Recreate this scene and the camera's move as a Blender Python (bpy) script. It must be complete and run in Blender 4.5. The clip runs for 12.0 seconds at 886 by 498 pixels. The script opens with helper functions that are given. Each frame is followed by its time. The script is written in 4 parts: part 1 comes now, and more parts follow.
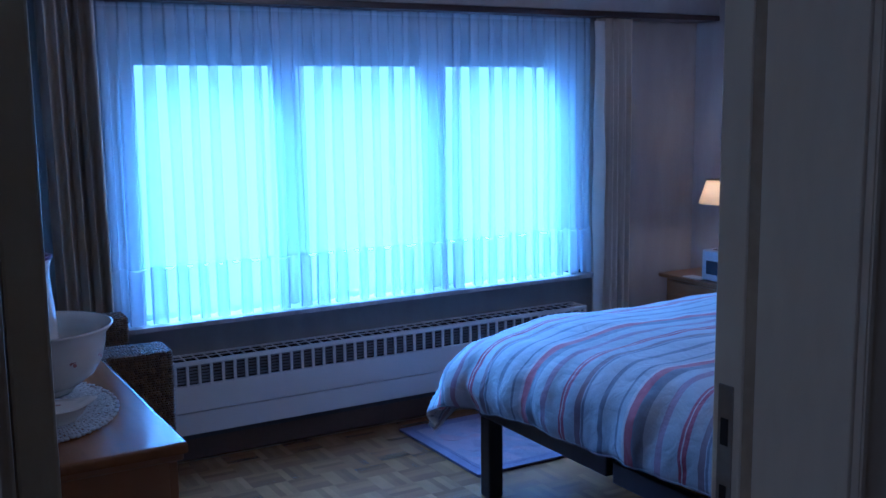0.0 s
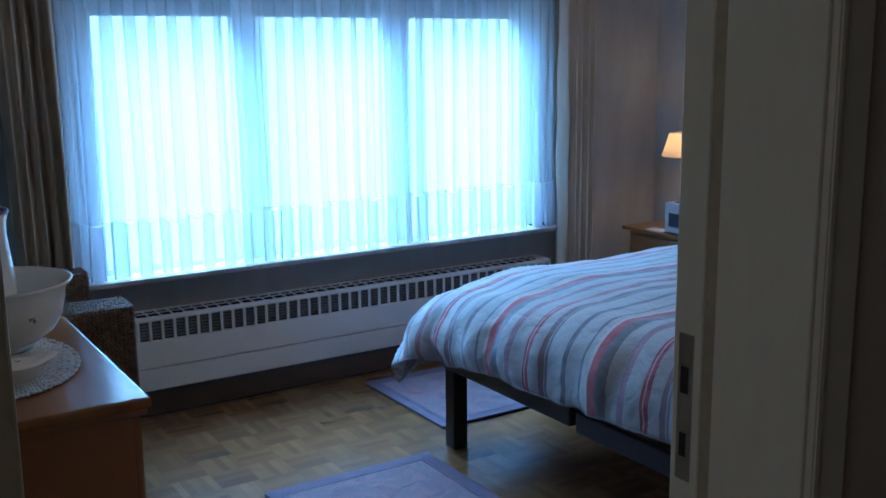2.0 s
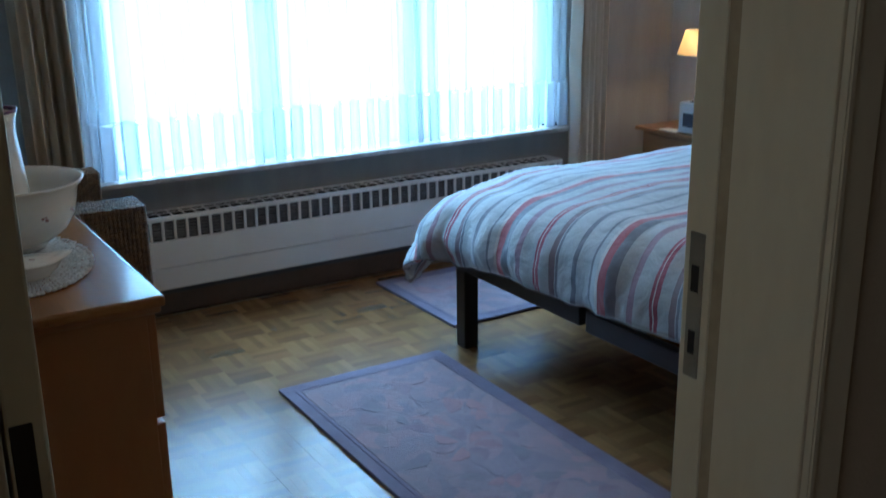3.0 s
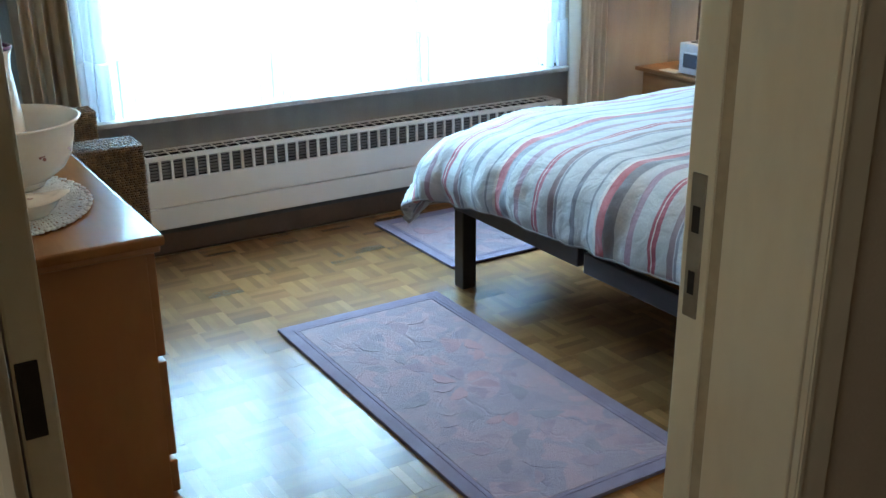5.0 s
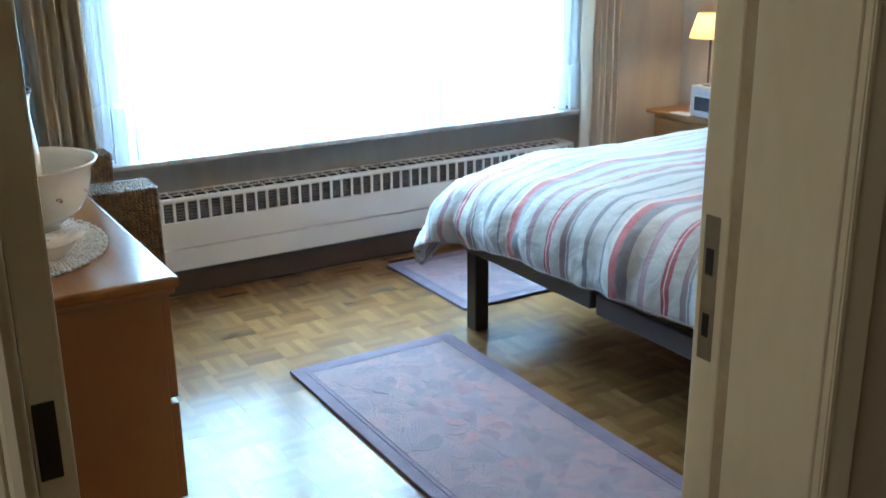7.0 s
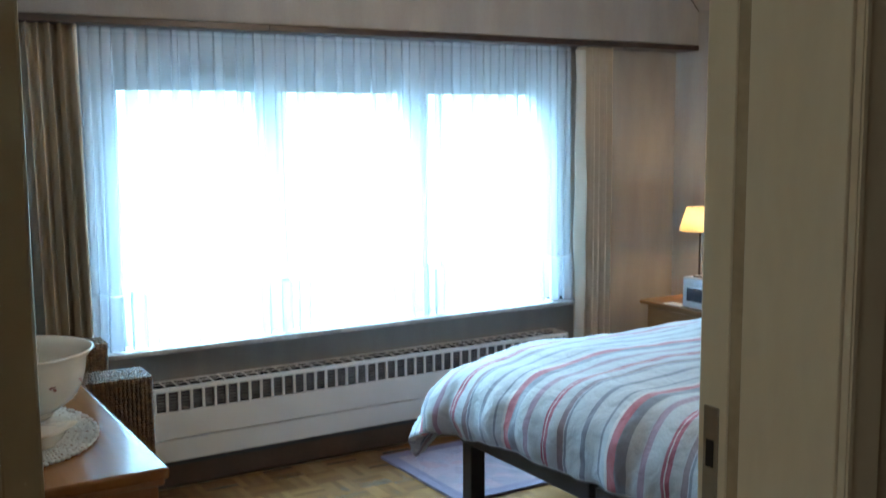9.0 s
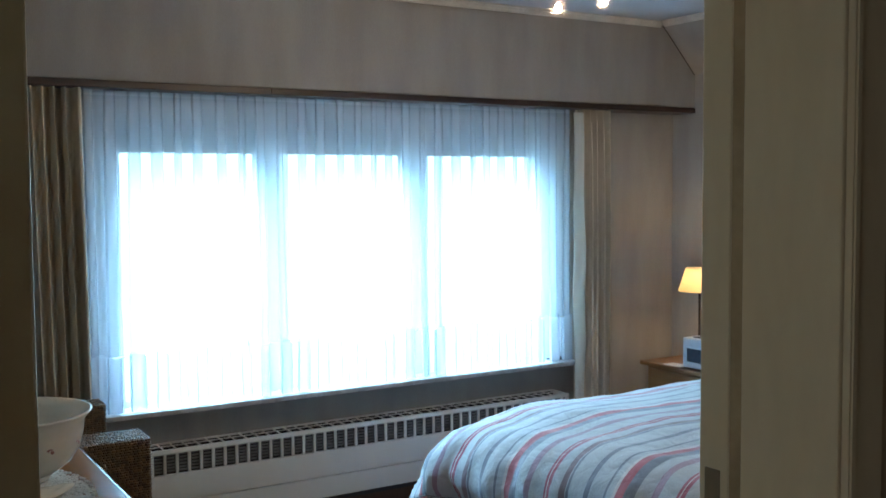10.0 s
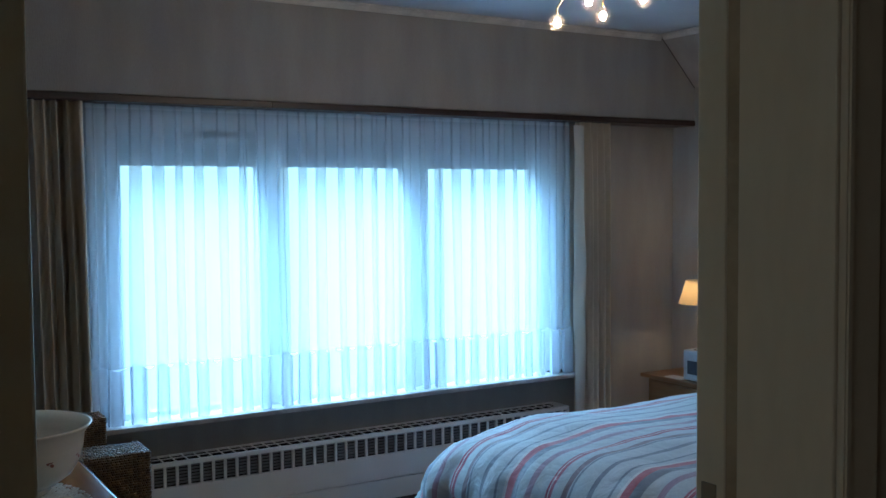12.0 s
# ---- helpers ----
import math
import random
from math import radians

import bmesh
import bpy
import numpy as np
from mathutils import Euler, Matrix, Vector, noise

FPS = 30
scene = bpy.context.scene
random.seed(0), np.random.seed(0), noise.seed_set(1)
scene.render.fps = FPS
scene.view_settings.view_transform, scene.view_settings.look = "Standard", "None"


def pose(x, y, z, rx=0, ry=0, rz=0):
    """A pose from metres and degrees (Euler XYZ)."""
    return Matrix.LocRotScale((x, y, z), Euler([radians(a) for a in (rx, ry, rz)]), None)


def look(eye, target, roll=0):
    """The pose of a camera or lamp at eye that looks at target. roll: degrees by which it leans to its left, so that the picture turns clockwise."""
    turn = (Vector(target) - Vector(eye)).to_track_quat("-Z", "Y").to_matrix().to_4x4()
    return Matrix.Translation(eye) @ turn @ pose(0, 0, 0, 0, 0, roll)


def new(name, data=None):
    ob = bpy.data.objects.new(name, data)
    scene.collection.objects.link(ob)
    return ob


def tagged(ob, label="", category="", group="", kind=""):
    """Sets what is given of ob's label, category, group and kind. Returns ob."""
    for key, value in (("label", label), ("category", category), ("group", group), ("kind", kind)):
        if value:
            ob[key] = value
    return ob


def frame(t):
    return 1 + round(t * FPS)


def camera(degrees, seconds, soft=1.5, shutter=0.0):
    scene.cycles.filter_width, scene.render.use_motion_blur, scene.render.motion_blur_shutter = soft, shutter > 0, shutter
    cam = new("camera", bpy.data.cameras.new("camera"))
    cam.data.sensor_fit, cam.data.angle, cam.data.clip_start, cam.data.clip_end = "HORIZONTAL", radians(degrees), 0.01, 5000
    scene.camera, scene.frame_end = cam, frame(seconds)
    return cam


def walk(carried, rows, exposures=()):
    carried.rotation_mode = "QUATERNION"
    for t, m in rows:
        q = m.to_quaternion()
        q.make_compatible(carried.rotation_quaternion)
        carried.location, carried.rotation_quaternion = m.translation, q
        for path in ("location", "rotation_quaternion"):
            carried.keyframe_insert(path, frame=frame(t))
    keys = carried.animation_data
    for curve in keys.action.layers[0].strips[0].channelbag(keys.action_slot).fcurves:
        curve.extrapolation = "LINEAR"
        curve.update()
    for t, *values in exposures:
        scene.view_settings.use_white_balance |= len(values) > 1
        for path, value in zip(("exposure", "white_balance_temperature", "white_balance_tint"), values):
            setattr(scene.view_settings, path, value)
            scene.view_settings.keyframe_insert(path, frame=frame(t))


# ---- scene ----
# camera and walk
cam = camera(47.2, 12.0, soft=1.5, shutter=0.6)
PATH = [
    (0, 0.004, 0.001, 1.607, -30.38, -8.52, 0.66),
    (0.5, 0.005, 0.002, 1.605, -30.77, -8.96, 0.71),
    (1, 0.008, 0.003, 1.604, -31.10, -9.49, 0.72),
    (1.5, 0.009, 0.003, 1.603, -32.03, -10.21, 0.69),
    (2, 0.010, 0.004, 1.601, -32.38, -11.11, 0.59),
    (2.5, 0.012, 0.005, 1.598, -32.15, -13.31, 0.57),
    (3, 0.014, 0.008, 1.595, -31.73, -16.67, 0.68),
    (3.5, 0.012, 0.010, 1.592, -31.38, -18.82, 0.58),
    (3.7, 0.012, 0.010, 1.592, -31.38, -19.44, 0.55),
    (5.5, 0.006, 0.012, 1.593, -32.09, -19.99, 0.46),
    (6, 0.004, 0.011, 1.594, -32.33, -19.69, 0.65),
    (6.5, 0.002, 0.009, 1.595, -31.92, -18.88, 0.66),
    (6.7, 0.002, 0.009, 1.595, -31.56, -18.58, 0.66),
    (8.3, -0.002, 0.006, 1.596, -31.25, -10.72, 0.58),
    (8.5, -0.003, 0.005, 1.596, -31.39, -9.94, 0.57),
    (9, -0.007, 0.002, 1.597, -31.48, -6.93, 0.36),
    (9.5, -0.010, -0.003, 1.599, -31.47, -4.90, 0.42),
    (10, -0.013, -0.008, 1.600, -31.50, -3.52, 0.40),
    (10.5, -0.014, -0.013, 1.602, -31.46, -2.58, 0.42),
    (11, -0.014, -0.015, 1.604, -31.41, -2.51, 0.34),
    (11.5, -0.013, -0.017, 1.605, -31.43, -2.74, 0.43),
    (12, -0.012, -0.019, 1.606, -31.41, -2.87, 0.41),
]
EXPOSURES = [(0.0, -1.36, 4100, 30), (1.0, -1.34, 4570, 23), (1.5, -1.15, 4800, 20), (2.5, -0.97, 5200, 13), (3.5, -0.45, 6000, 10), (5.5, 0.42, 6600, 10), (6.5, 0.55, 6700, 10),
             (8.5, 0.12, 6550, 10), (9.5, -0.22, 6350, 10), (10.5, -0.7, 6150, 10), (12.0, -1.28, 5600, 11)]
walk(cam, [(t, pose(x, y, z, 90 + pitch, roll, yaw)) for t, x, y, z, yaw, pitch, roll in PATH], EXPOSURES)

# world and large lights
SKY_LIGHT = 375.0
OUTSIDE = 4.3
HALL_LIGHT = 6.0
BULB = 1000.0
world = bpy.data.worlds.new("sky")
scene.world = world
world.use_nodes = True
wn = world.node_tree.nodes
sky = wn.new("ShaderNodeTexSky")
sky.sky_type, sky.sun_disc, sky.sun_elevation, sky.sun_rotation = "NISHITA", False, radians(40), radians(150)
world.node_tree.links.new(sky.outputs[0], wn["Background"].inputs[0])
wn["Background"].inputs[1].default_value = 0.1


def area_lamp(name, m, sx, sy, watts, color, spread=180):
    data = bpy.data.lights.new(name, "AREA")
    data.shape, data.size, data.size_y, data.energy, data.color = "RECTANGLE", sx, sy, watts, color
    data.spread = radians(spread)
    ob = new(name, data)
    ob.matrix_world = m
    return ob


# plan, in metres
XW, XE = 0.115, 4.42           # west and east walls
YS, YN = 1.076, 4.545          # room faces of the door wall and window wall
YH = 0.84                      # hall face of the door wall
YU = 4.367                     # upper face over the window
ZC = 2.537                     # ceiling
DOOR_L, DOOR_R, DOOR_H = 0.13, 1.105, 2.06
WIN_L, WIN_R, WIN_B, WIN_T = 0.98, 3.56, 0.60, 2.03


# materials
def material(name, color, rough=0.6, color2=None, scale=8.0, stretch=(1, 1, 1), bump=0.1, bump_scale=60.0, metal=0.0, spec=0.5, island=0.0, per_object=0.0, coat=0.0, sheen=0.0, rough_var=0.1):
    m = bpy.data.materials.new(name)
    m.use_nodes = True
    n, l = m.node_tree.nodes, m.node_tree.links
    b = n["Principled BSDF"]
    b.inputs["Metallic"].default_value = metal
    b.inputs["Specular IOR Level"].default_value = spec
    b.inputs["Coat Weight"].default_value = coat
    b.inputs["Coat Roughness"].default_value = 0.12
    b.inputs["Sheen Weight"].default_value = sheen
    tc = n.new("ShaderNodeTexCoord")
    mp = n.new("ShaderNodeMapping")
    mp.inputs["Scale"].default_value = stretch
    l.new(tc.outputs["Object"], mp.inputs[0])
    big = n.new("ShaderNodeTexNoise")
    big.inputs["Scale"].default_value, big.inputs["Detail"].default_value = scale, 6
    l.new(mp.outputs[0], big.inputs[0])
    fine = n.new("ShaderNodeTexNoise")
    fine.inputs["Scale"].default_value, fine.inputs["Detail"].default_value = bump_scale, 4
    l.new(mp.outputs[0], fine.inputs[0])
    c2 = color2 or [c * 0.8 for c in color]
    mix = n.new("ShaderNodeMix")
    mix.data_type = "RGBA"
    mix.inputs["A"].default_value, mix.inputs["B"].default_value = (*color, 1), (*c2, 1)
    ramp = n.new("ShaderNodeMapRange")
    ramp.inputs["From Min"].default_value, ramp.inputs["From Max"].default_value = 0.35, 0.65
    add = n.new("ShaderNodeMath")
    add.operation = "ADD"
    half = n.new("ShaderNodeMath")
    half.operation = "MULTIPLY_ADD"
    half.inputs[1].default_value, half.inputs[2].default_value = 0.4, -0.2
    l.new(fine.outputs[0], half.inputs[0])
    l.new(big.outputs[0], add.inputs[0])
    l.new(half.outputs[0], add.inputs[1])
    l.new(add.outputs[0], ramp.inputs[0])
    l.new(ramp.outputs[0], mix.inputs["Factor"])
    out = mix.outputs["Result"]
    if island or per_object:
        geo, info = n.new("ShaderNodeNewGeometry"), n.new("ShaderNodeObjectInfo")
        both = n.new("ShaderNodeMath")
        both.operation = "MULTIPLY_ADD"
        both.inputs[1].default_value = island
        shift = n.new("ShaderNodeMath")
        shift.operation = "MULTIPLY_ADD"
        shift.inputs[1].default_value = 17.31
        l.new(info.outputs["Random"], shift.inputs[0])
        l.new(geo.outputs["Random Per Island"], shift.inputs[2])
        wrap = n.new("ShaderNodeMath")
        wrap.operation = "FRACT"
        l.new(shift.outputs[0], wrap.inputs[0])
        l.new(wrap.outputs[0], both.inputs[0])
        one = n.new("ShaderNodeMath")
        one.operation = "MULTIPLY_ADD"
        one.inputs[1].default_value, one.inputs[2].default_value = per_object, 1 - (island + per_object) / 2
        l.new(info.outputs["Random"], one.inputs[0])
        l.new(one.outputs[0], both.inputs[2])
        hsv = n.new("ShaderNodeHueSaturation")
        l.new(out, hsv.inputs["Color"])
        l.new(both.outputs[0], hsv.inputs["Value"])
        out = hsv.outputs[0]
    l.new(out, b.inputs["Base Color"])
    rr = n.new("ShaderNodeMath")
    rr.operation = "MULTIPLY_ADD"
    rr.inputs[1].default_value, rr.inputs[2].default_value = rough_var, rough - rough_var / 2
    l.new(big.outputs[0], rr.inputs[0])
    l.new(rr.outputs[0], b.inputs["Roughness"])
    bp = n.new("ShaderNodeBump")
    bp.inputs["Strength"].default_value, bp.inputs["Distance"].default_value = bump, 0.01
    l.new(fine.outputs[0], bp.inputs["Height"])
    l.new(bp.outputs[0], b.inputs["Normal"])
    return m


def glowing(name, color, strength):
    m = bpy.data.materials.new(name)
    m.use_nodes = True
    b = m.node_tree.nodes["Principled BSDF"]
    b.inputs["Base Color"].default_value = (*color, 1)
    b.inputs["Emission Color"].default_value = (*color, 1)
    b.inputs["Emission Strength"].default_value = strength
    return m


def cloth_through(name, color, clear, through_part):
    """Thin cloth: partly clear between its threads, partly lit from behind."""
    m = bpy.data.materials.new(name)
    m.use_nodes = True
    n, l = m.node_tree.nodes, m.node_tree.links
    n.remove(n["Principled BSDF"])
    d, t, c = n.new("ShaderNodeBsdfDiffuse"), n.new("ShaderNodeBsdfTranslucent"), n.new("ShaderNodeBsdfTransparent")
    d.inputs[0].default_value = t.inputs[0].default_value = (*color, 1)
    a, b = n.new("ShaderNodeMixShader"), n.new("ShaderNodeMixShader")
    a.inputs[0].default_value = through_part
    l.new(d.outputs[0], a.inputs[1])
    l.new(t.outputs[0], a.inputs[2])
    b.inputs[0].default_value = clear
    l.new(a.outputs[0], b.inputs[1])
    l.new(c.outputs[0], b.inputs[2])
    l.new(b.outputs[0], n["Material Output"].inputs[0])
    return m


def striped(name, period, stops, start):
    """Woven duvet cloth with stripes along its length, laid out by its own flat map."""
    m = material(name, (0.6, 0.6, 0.62), 0.85, bump=0.12, bump_scale=500, sheen=0.2)
    n, l = m.node_tree.nodes, m.node_tree.links
    uv = n.new("ShaderNodeUVMap")
    uv.uv_map = "flat"
    sep = n.new("ShaderNodeSeparateXYZ")
    l.new(uv.outputs[0], sep.inputs[0])
    k = n.new("ShaderNodeMath")
    k.operation = "MULTIPLY_ADD"
    k.inputs[1].default_value, k.inputs[2].default_value = -1 / period, start / period + 20
    l.new(sep.outputs[1], k.inputs[0])
    fr = n.new("ShaderNodeMath")
    fr.operation = "FRACT"
    l.new(k.outputs[0], fr.inputs[0])
    ramp = n.new("ShaderNodeValToRGB")
    cr = ramp.color_ramp
    cr.interpolation = "CONSTANT"
    cr.elements[0].position, cr.elements[0].color = stops[0][0], (*stops[0][1], 1)
    cr.elements[1].position, cr.elements[1].color = stops[1][0], (*stops[1][1], 1)
    for p, c in stops[2:]:
        cr.elements.new(p).color = (*c, 1)
    l.new(fr.outputs[0], ramp.inputs[0])
    weave = n.new("ShaderNodeTexNoise")
    weave.inputs["Scale"].default_value = 160
    l.new(uv.outputs[0], weave.inputs[0])
    mul = n.new("ShaderNodeMix")
    mul.data_type, mul.blend_type = "RGBA", "MULTIPLY"
    mul.inputs["Factor"].default_value = 0.35
    l.new(ramp.outputs[0], mul.inputs["A"])
    l.new(weave.outputs[0], mul.inputs["B"])
    l.new(mul.outputs["Result"], n["Principled BSDF"].inputs["Base Color"])
    crease = n.new("ShaderNodeTexNoise")
    crease.inputs["Scale"].default_value, crease.inputs["Detail"].default_value, crease.inputs["Distortion"].default_value = 9, 3, 1.2
    l.new(uv.outputs[0], crease.inputs[0])
    cb = n.new("ShaderNodeBump")
    cb.inputs["Strength"].default_value, cb.inputs["Distance"].default_value = 0.42, 0.03
    l.new(crease.outputs[0], cb.inputs["Height"])
    l.new(n["Principled BSDF"].inputs["Normal"].links[0].from_socket, cb.inputs["Normal"])
    l.new(cb.outputs[0], n["Principled BSDF"].inputs["Normal"])
    return m


WHITE, PALE, GREY, RED, MAUVE, WINE, BROWN = (0.445, 0.45, 0.49), (0.62, 0.56, 0.55), (0.198, 0.205, 0.255), (0.42, 0.105, 0.135), (0.32, 0.21, 0.275), (0.33, 0.07, 0.11), (0.245, 0.18, 0.21)
M = {
    "wall": material("mottled_taupe_wallpaper", (0.38, 0.350, 0.320), 0.85, (0.325, 0.298, 0.272), 2.5, (3, 3, 0.7), 0.25, 90),
    "ceiling": material("matt_ceiling_paint", (0.56, 0.58, 0.62), 0.9, (0.5, 0.52, 0.57), 2, bump=0.08),
    "cornice": material("cream_moulding_paint", (0.7, 0.66, 0.6), 0.6, bump=0.05),
    "hall": material("hall_wall_paint", (0.50, 0.42, 0.31), 0.85, (0.46, 0.38, 0.275), 3, bump=0.15, bump_scale=120),
    "paint": material("cream_gloss_paint", (0.64, 0.57, 0.42), 0.42, (0.59, 0.52, 0.38), 5, (1, 1, 0.3), 0.06, 40),
    "groove": material("shaded_groove_paint", (0.42, 0.34, 0.22), 0.8),
    "pelmet": material("dark_stained_wood", (0.06, 0.035, 0.03), 0.4, (0.03, 0.02, 0.018), 20, (0.1, 1, 1)),
    "floor": material("dark_floor_bed", (0.17, 0.10, 0.045), 0.6),
    "parquet": material("varnished_oak_parquet", (0.185, 0.09, 0.034), 0.19, (0.148, 0.068, 0.025), 5, (1, 1, 1), 0.03, 120, spec=0.32, island=0.5, per_object=0.22, coat=0.0, rough_var=0.05),
    # same oak coloured darker, for how light falls across the turned grain
    "parquet_cross_shaded": material("varnished_oak_parquet_cross_shaded", (0.152, 0.070, 0.025), 0.20, (0.12, 0.053, 0.02), 5, (1, 1, 1), 0.03, 120, spec=0.32, island=0.5, per_object=0.22, coat=0.0, rough_var=0.05),
    "plinth": material("dark_brown_plinth", (0.075, 0.045, 0.03), 0.5, bump=0.05),
    "sill": material("pale_marble", (0.54, 0.52, 0.52), 0.3, (0.36, 0.34, 0.35), 14, bump=0.02),
    "frame": material("white_window_paint", (0.62, 0.63, 0.65), 0.4, bump=0.03),
    "shutter": material("grey_shutter_plastic", (0.20, 0.21, 0.23), 0.6, bump=0.05),
    "enamel": material("white_enamelled_steel", (0.72, 0.70, 0.68), 0.42, (0.66, 0.64, 0.61), 3, bump=0.04, bump_scale=200),
    "fin": material("grey_radiator_fin", (0.22, 0.22, 0.23), 0.65, bump=0.05, metal=0.3),
    # near-black, so that the radiator's inside looks shaded
    "core": material("shaded_convector_core", (0.018, 0.018, 0.02), 0.95),
    "dark_metal": material("dark_metal_strip", (0.04, 0.04, 0.045), 0.5),
    "drape": material("beige_drape_cloth", (0.66, 0.58, 0.46), 0.9, (0.55, 0.48, 0.38), 6, (1, 1, 0.3), 0.3, 300, sheen=0.2),
    "sheer": cloth_through("sheer_white_voile", (0.78, 0.86, 0.95), 0.63, 0.28),
    "hem": cloth_through("sheer_white_hem", (0.78, 0.84, 0.94), 0.54, 0.22),
    "lining": cloth_through("pale_curtain_lining", (0.80, 0.78, 0.72), 0.02, 0.4),
    "bed_wood": material("black_brown_bed_frame", (0.016, 0.014, 0.015), 0.38, (0.024, 0.02, 0.02), 12, (1, 0.1, 1), 0.05, 80),
    "cotton_edge": material("grey_cotton_edge", (0.26, 0.255, 0.28), 0.9, bump=0.2, bump_scale=300),
    "mattress": material("mattress_ticking", (0.6, 0.58, 0.5), 0.9),
    "pine": material("varnished_honey_pine", (0.35, 0.135, 0.043), 0.34, (0.275, 0.10, 0.031), 7, (0.35, 1.0, 0.12), 0.06, 60, coat=0.4),
    "pine_top": material("varnished_honey_pine_top", (0.29, 0.118, 0.038), 0.17, (0.22, 0.086, 0.028), 9, (1, 0.12, 1), 0.04, 60, spec=0.5, coat=0.0),
    "brass": material("aged_brass", (0.5, 0.36, 0.16), 0.35, metal=1.0),
    "steel": material("worn_grey_steel", (0.36, 0.32, 0.26), 0.5, metal=0.8, bump=0.08),
    "slot": material("dark_slot", (0.012, 0.01, 0.009), 0.7),
    "hinge": material("dark_hinge_steel", (0.035, 0.03, 0.027), 0.5, metal=0.5),
    "china": material("white_glazed_china", (0.80, 0.72, 0.61), 0.16, (0.76, 0.68, 0.57), 4, bump=0.01),
    "flower": material("red_brown_decal", (0.32, 0.12, 0.09), 0.3),
    "purple": material("purple_glazed_rim", (0.16, 0.05, 0.14), 0.3),
    "lace": material("white_crochet_cotton", (0.72, 0.70, 0.66), 0.95, bump=0.5, bump_scale=250),
    "wicker": material("brown_seagrass_weave", (0.21, 0.128, 0.066), 0.32, (0.10, 0.056, 0.028), 40, bump=0.3, bump_scale=200, island=0.7),
    "oak": material("oiled_oak_nightstand", (0.27, 0.135, 0.055), 0.4, (0.2, 0.095, 0.035), 10, (1, 0.15, 1), 0.05),
    "clock": material("silver_plastic", (0.5, 0.52, 0.56), 0.4, metal=0.1),
    "screen": material("dark_display", (0.045, 0.055, 0.075), 0.2),
    "paper": material("white_paper", (0.8, 0.8, 0.8), 0.9, bump=0.02),
    "shade": cloth_through("cream_lamp_shade", (0.97, 0.82, 0.56), 0.03, 0.88),
    "lamp_foot": material("dark_bronze", (0.05, 0.035, 0.03), 0.4, metal=0.6),
    "bulb": glowing("lit_bulb", (1.0, 0.72, 0.42), 130.0),
    "filament": glowing("lit_halogen_capsule", (1.0, 0.78, 0.52), BULB),
    "globe": cloth_through("clear_warm_glass_globe", (1.0, 0.74, 0.58), 0.985, 0.5),
    "duvet": striped("striped_duvet_cotton", 0.589, [
        (0.0, RED), (0.06, GREY), (0.13, WHITE), (0.225, MAUVE), (0.275, WHITE), (0.395, WINE), (0.415, PALE), (0.425, WINE), (0.45, WHITE),
        (0.535, BROWN), (0.575, WHITE), (0.585, GREY), (0.605, WHITE), (0.74, GREY), (0.78, WHITE), (0.905, GREY), (0.925, WHITE), (0.975, PALE)], 2.975),
}


def glass(name):
    m = bpy.data.materials.new(name)
    m.use_nodes = True
    b = m.node_tree.nodes["Principled BSDF"]
    b.inputs["Transmission Weight"].default_value, b.inputs["Roughness"].default_value, b.inputs["IOR"].default_value = 1.0, 0.0, 1.05
    b.inputs["Base Color"].default_value = (1, 1, 1, 1)
    return m


M["glass"] = glass("window_glass")


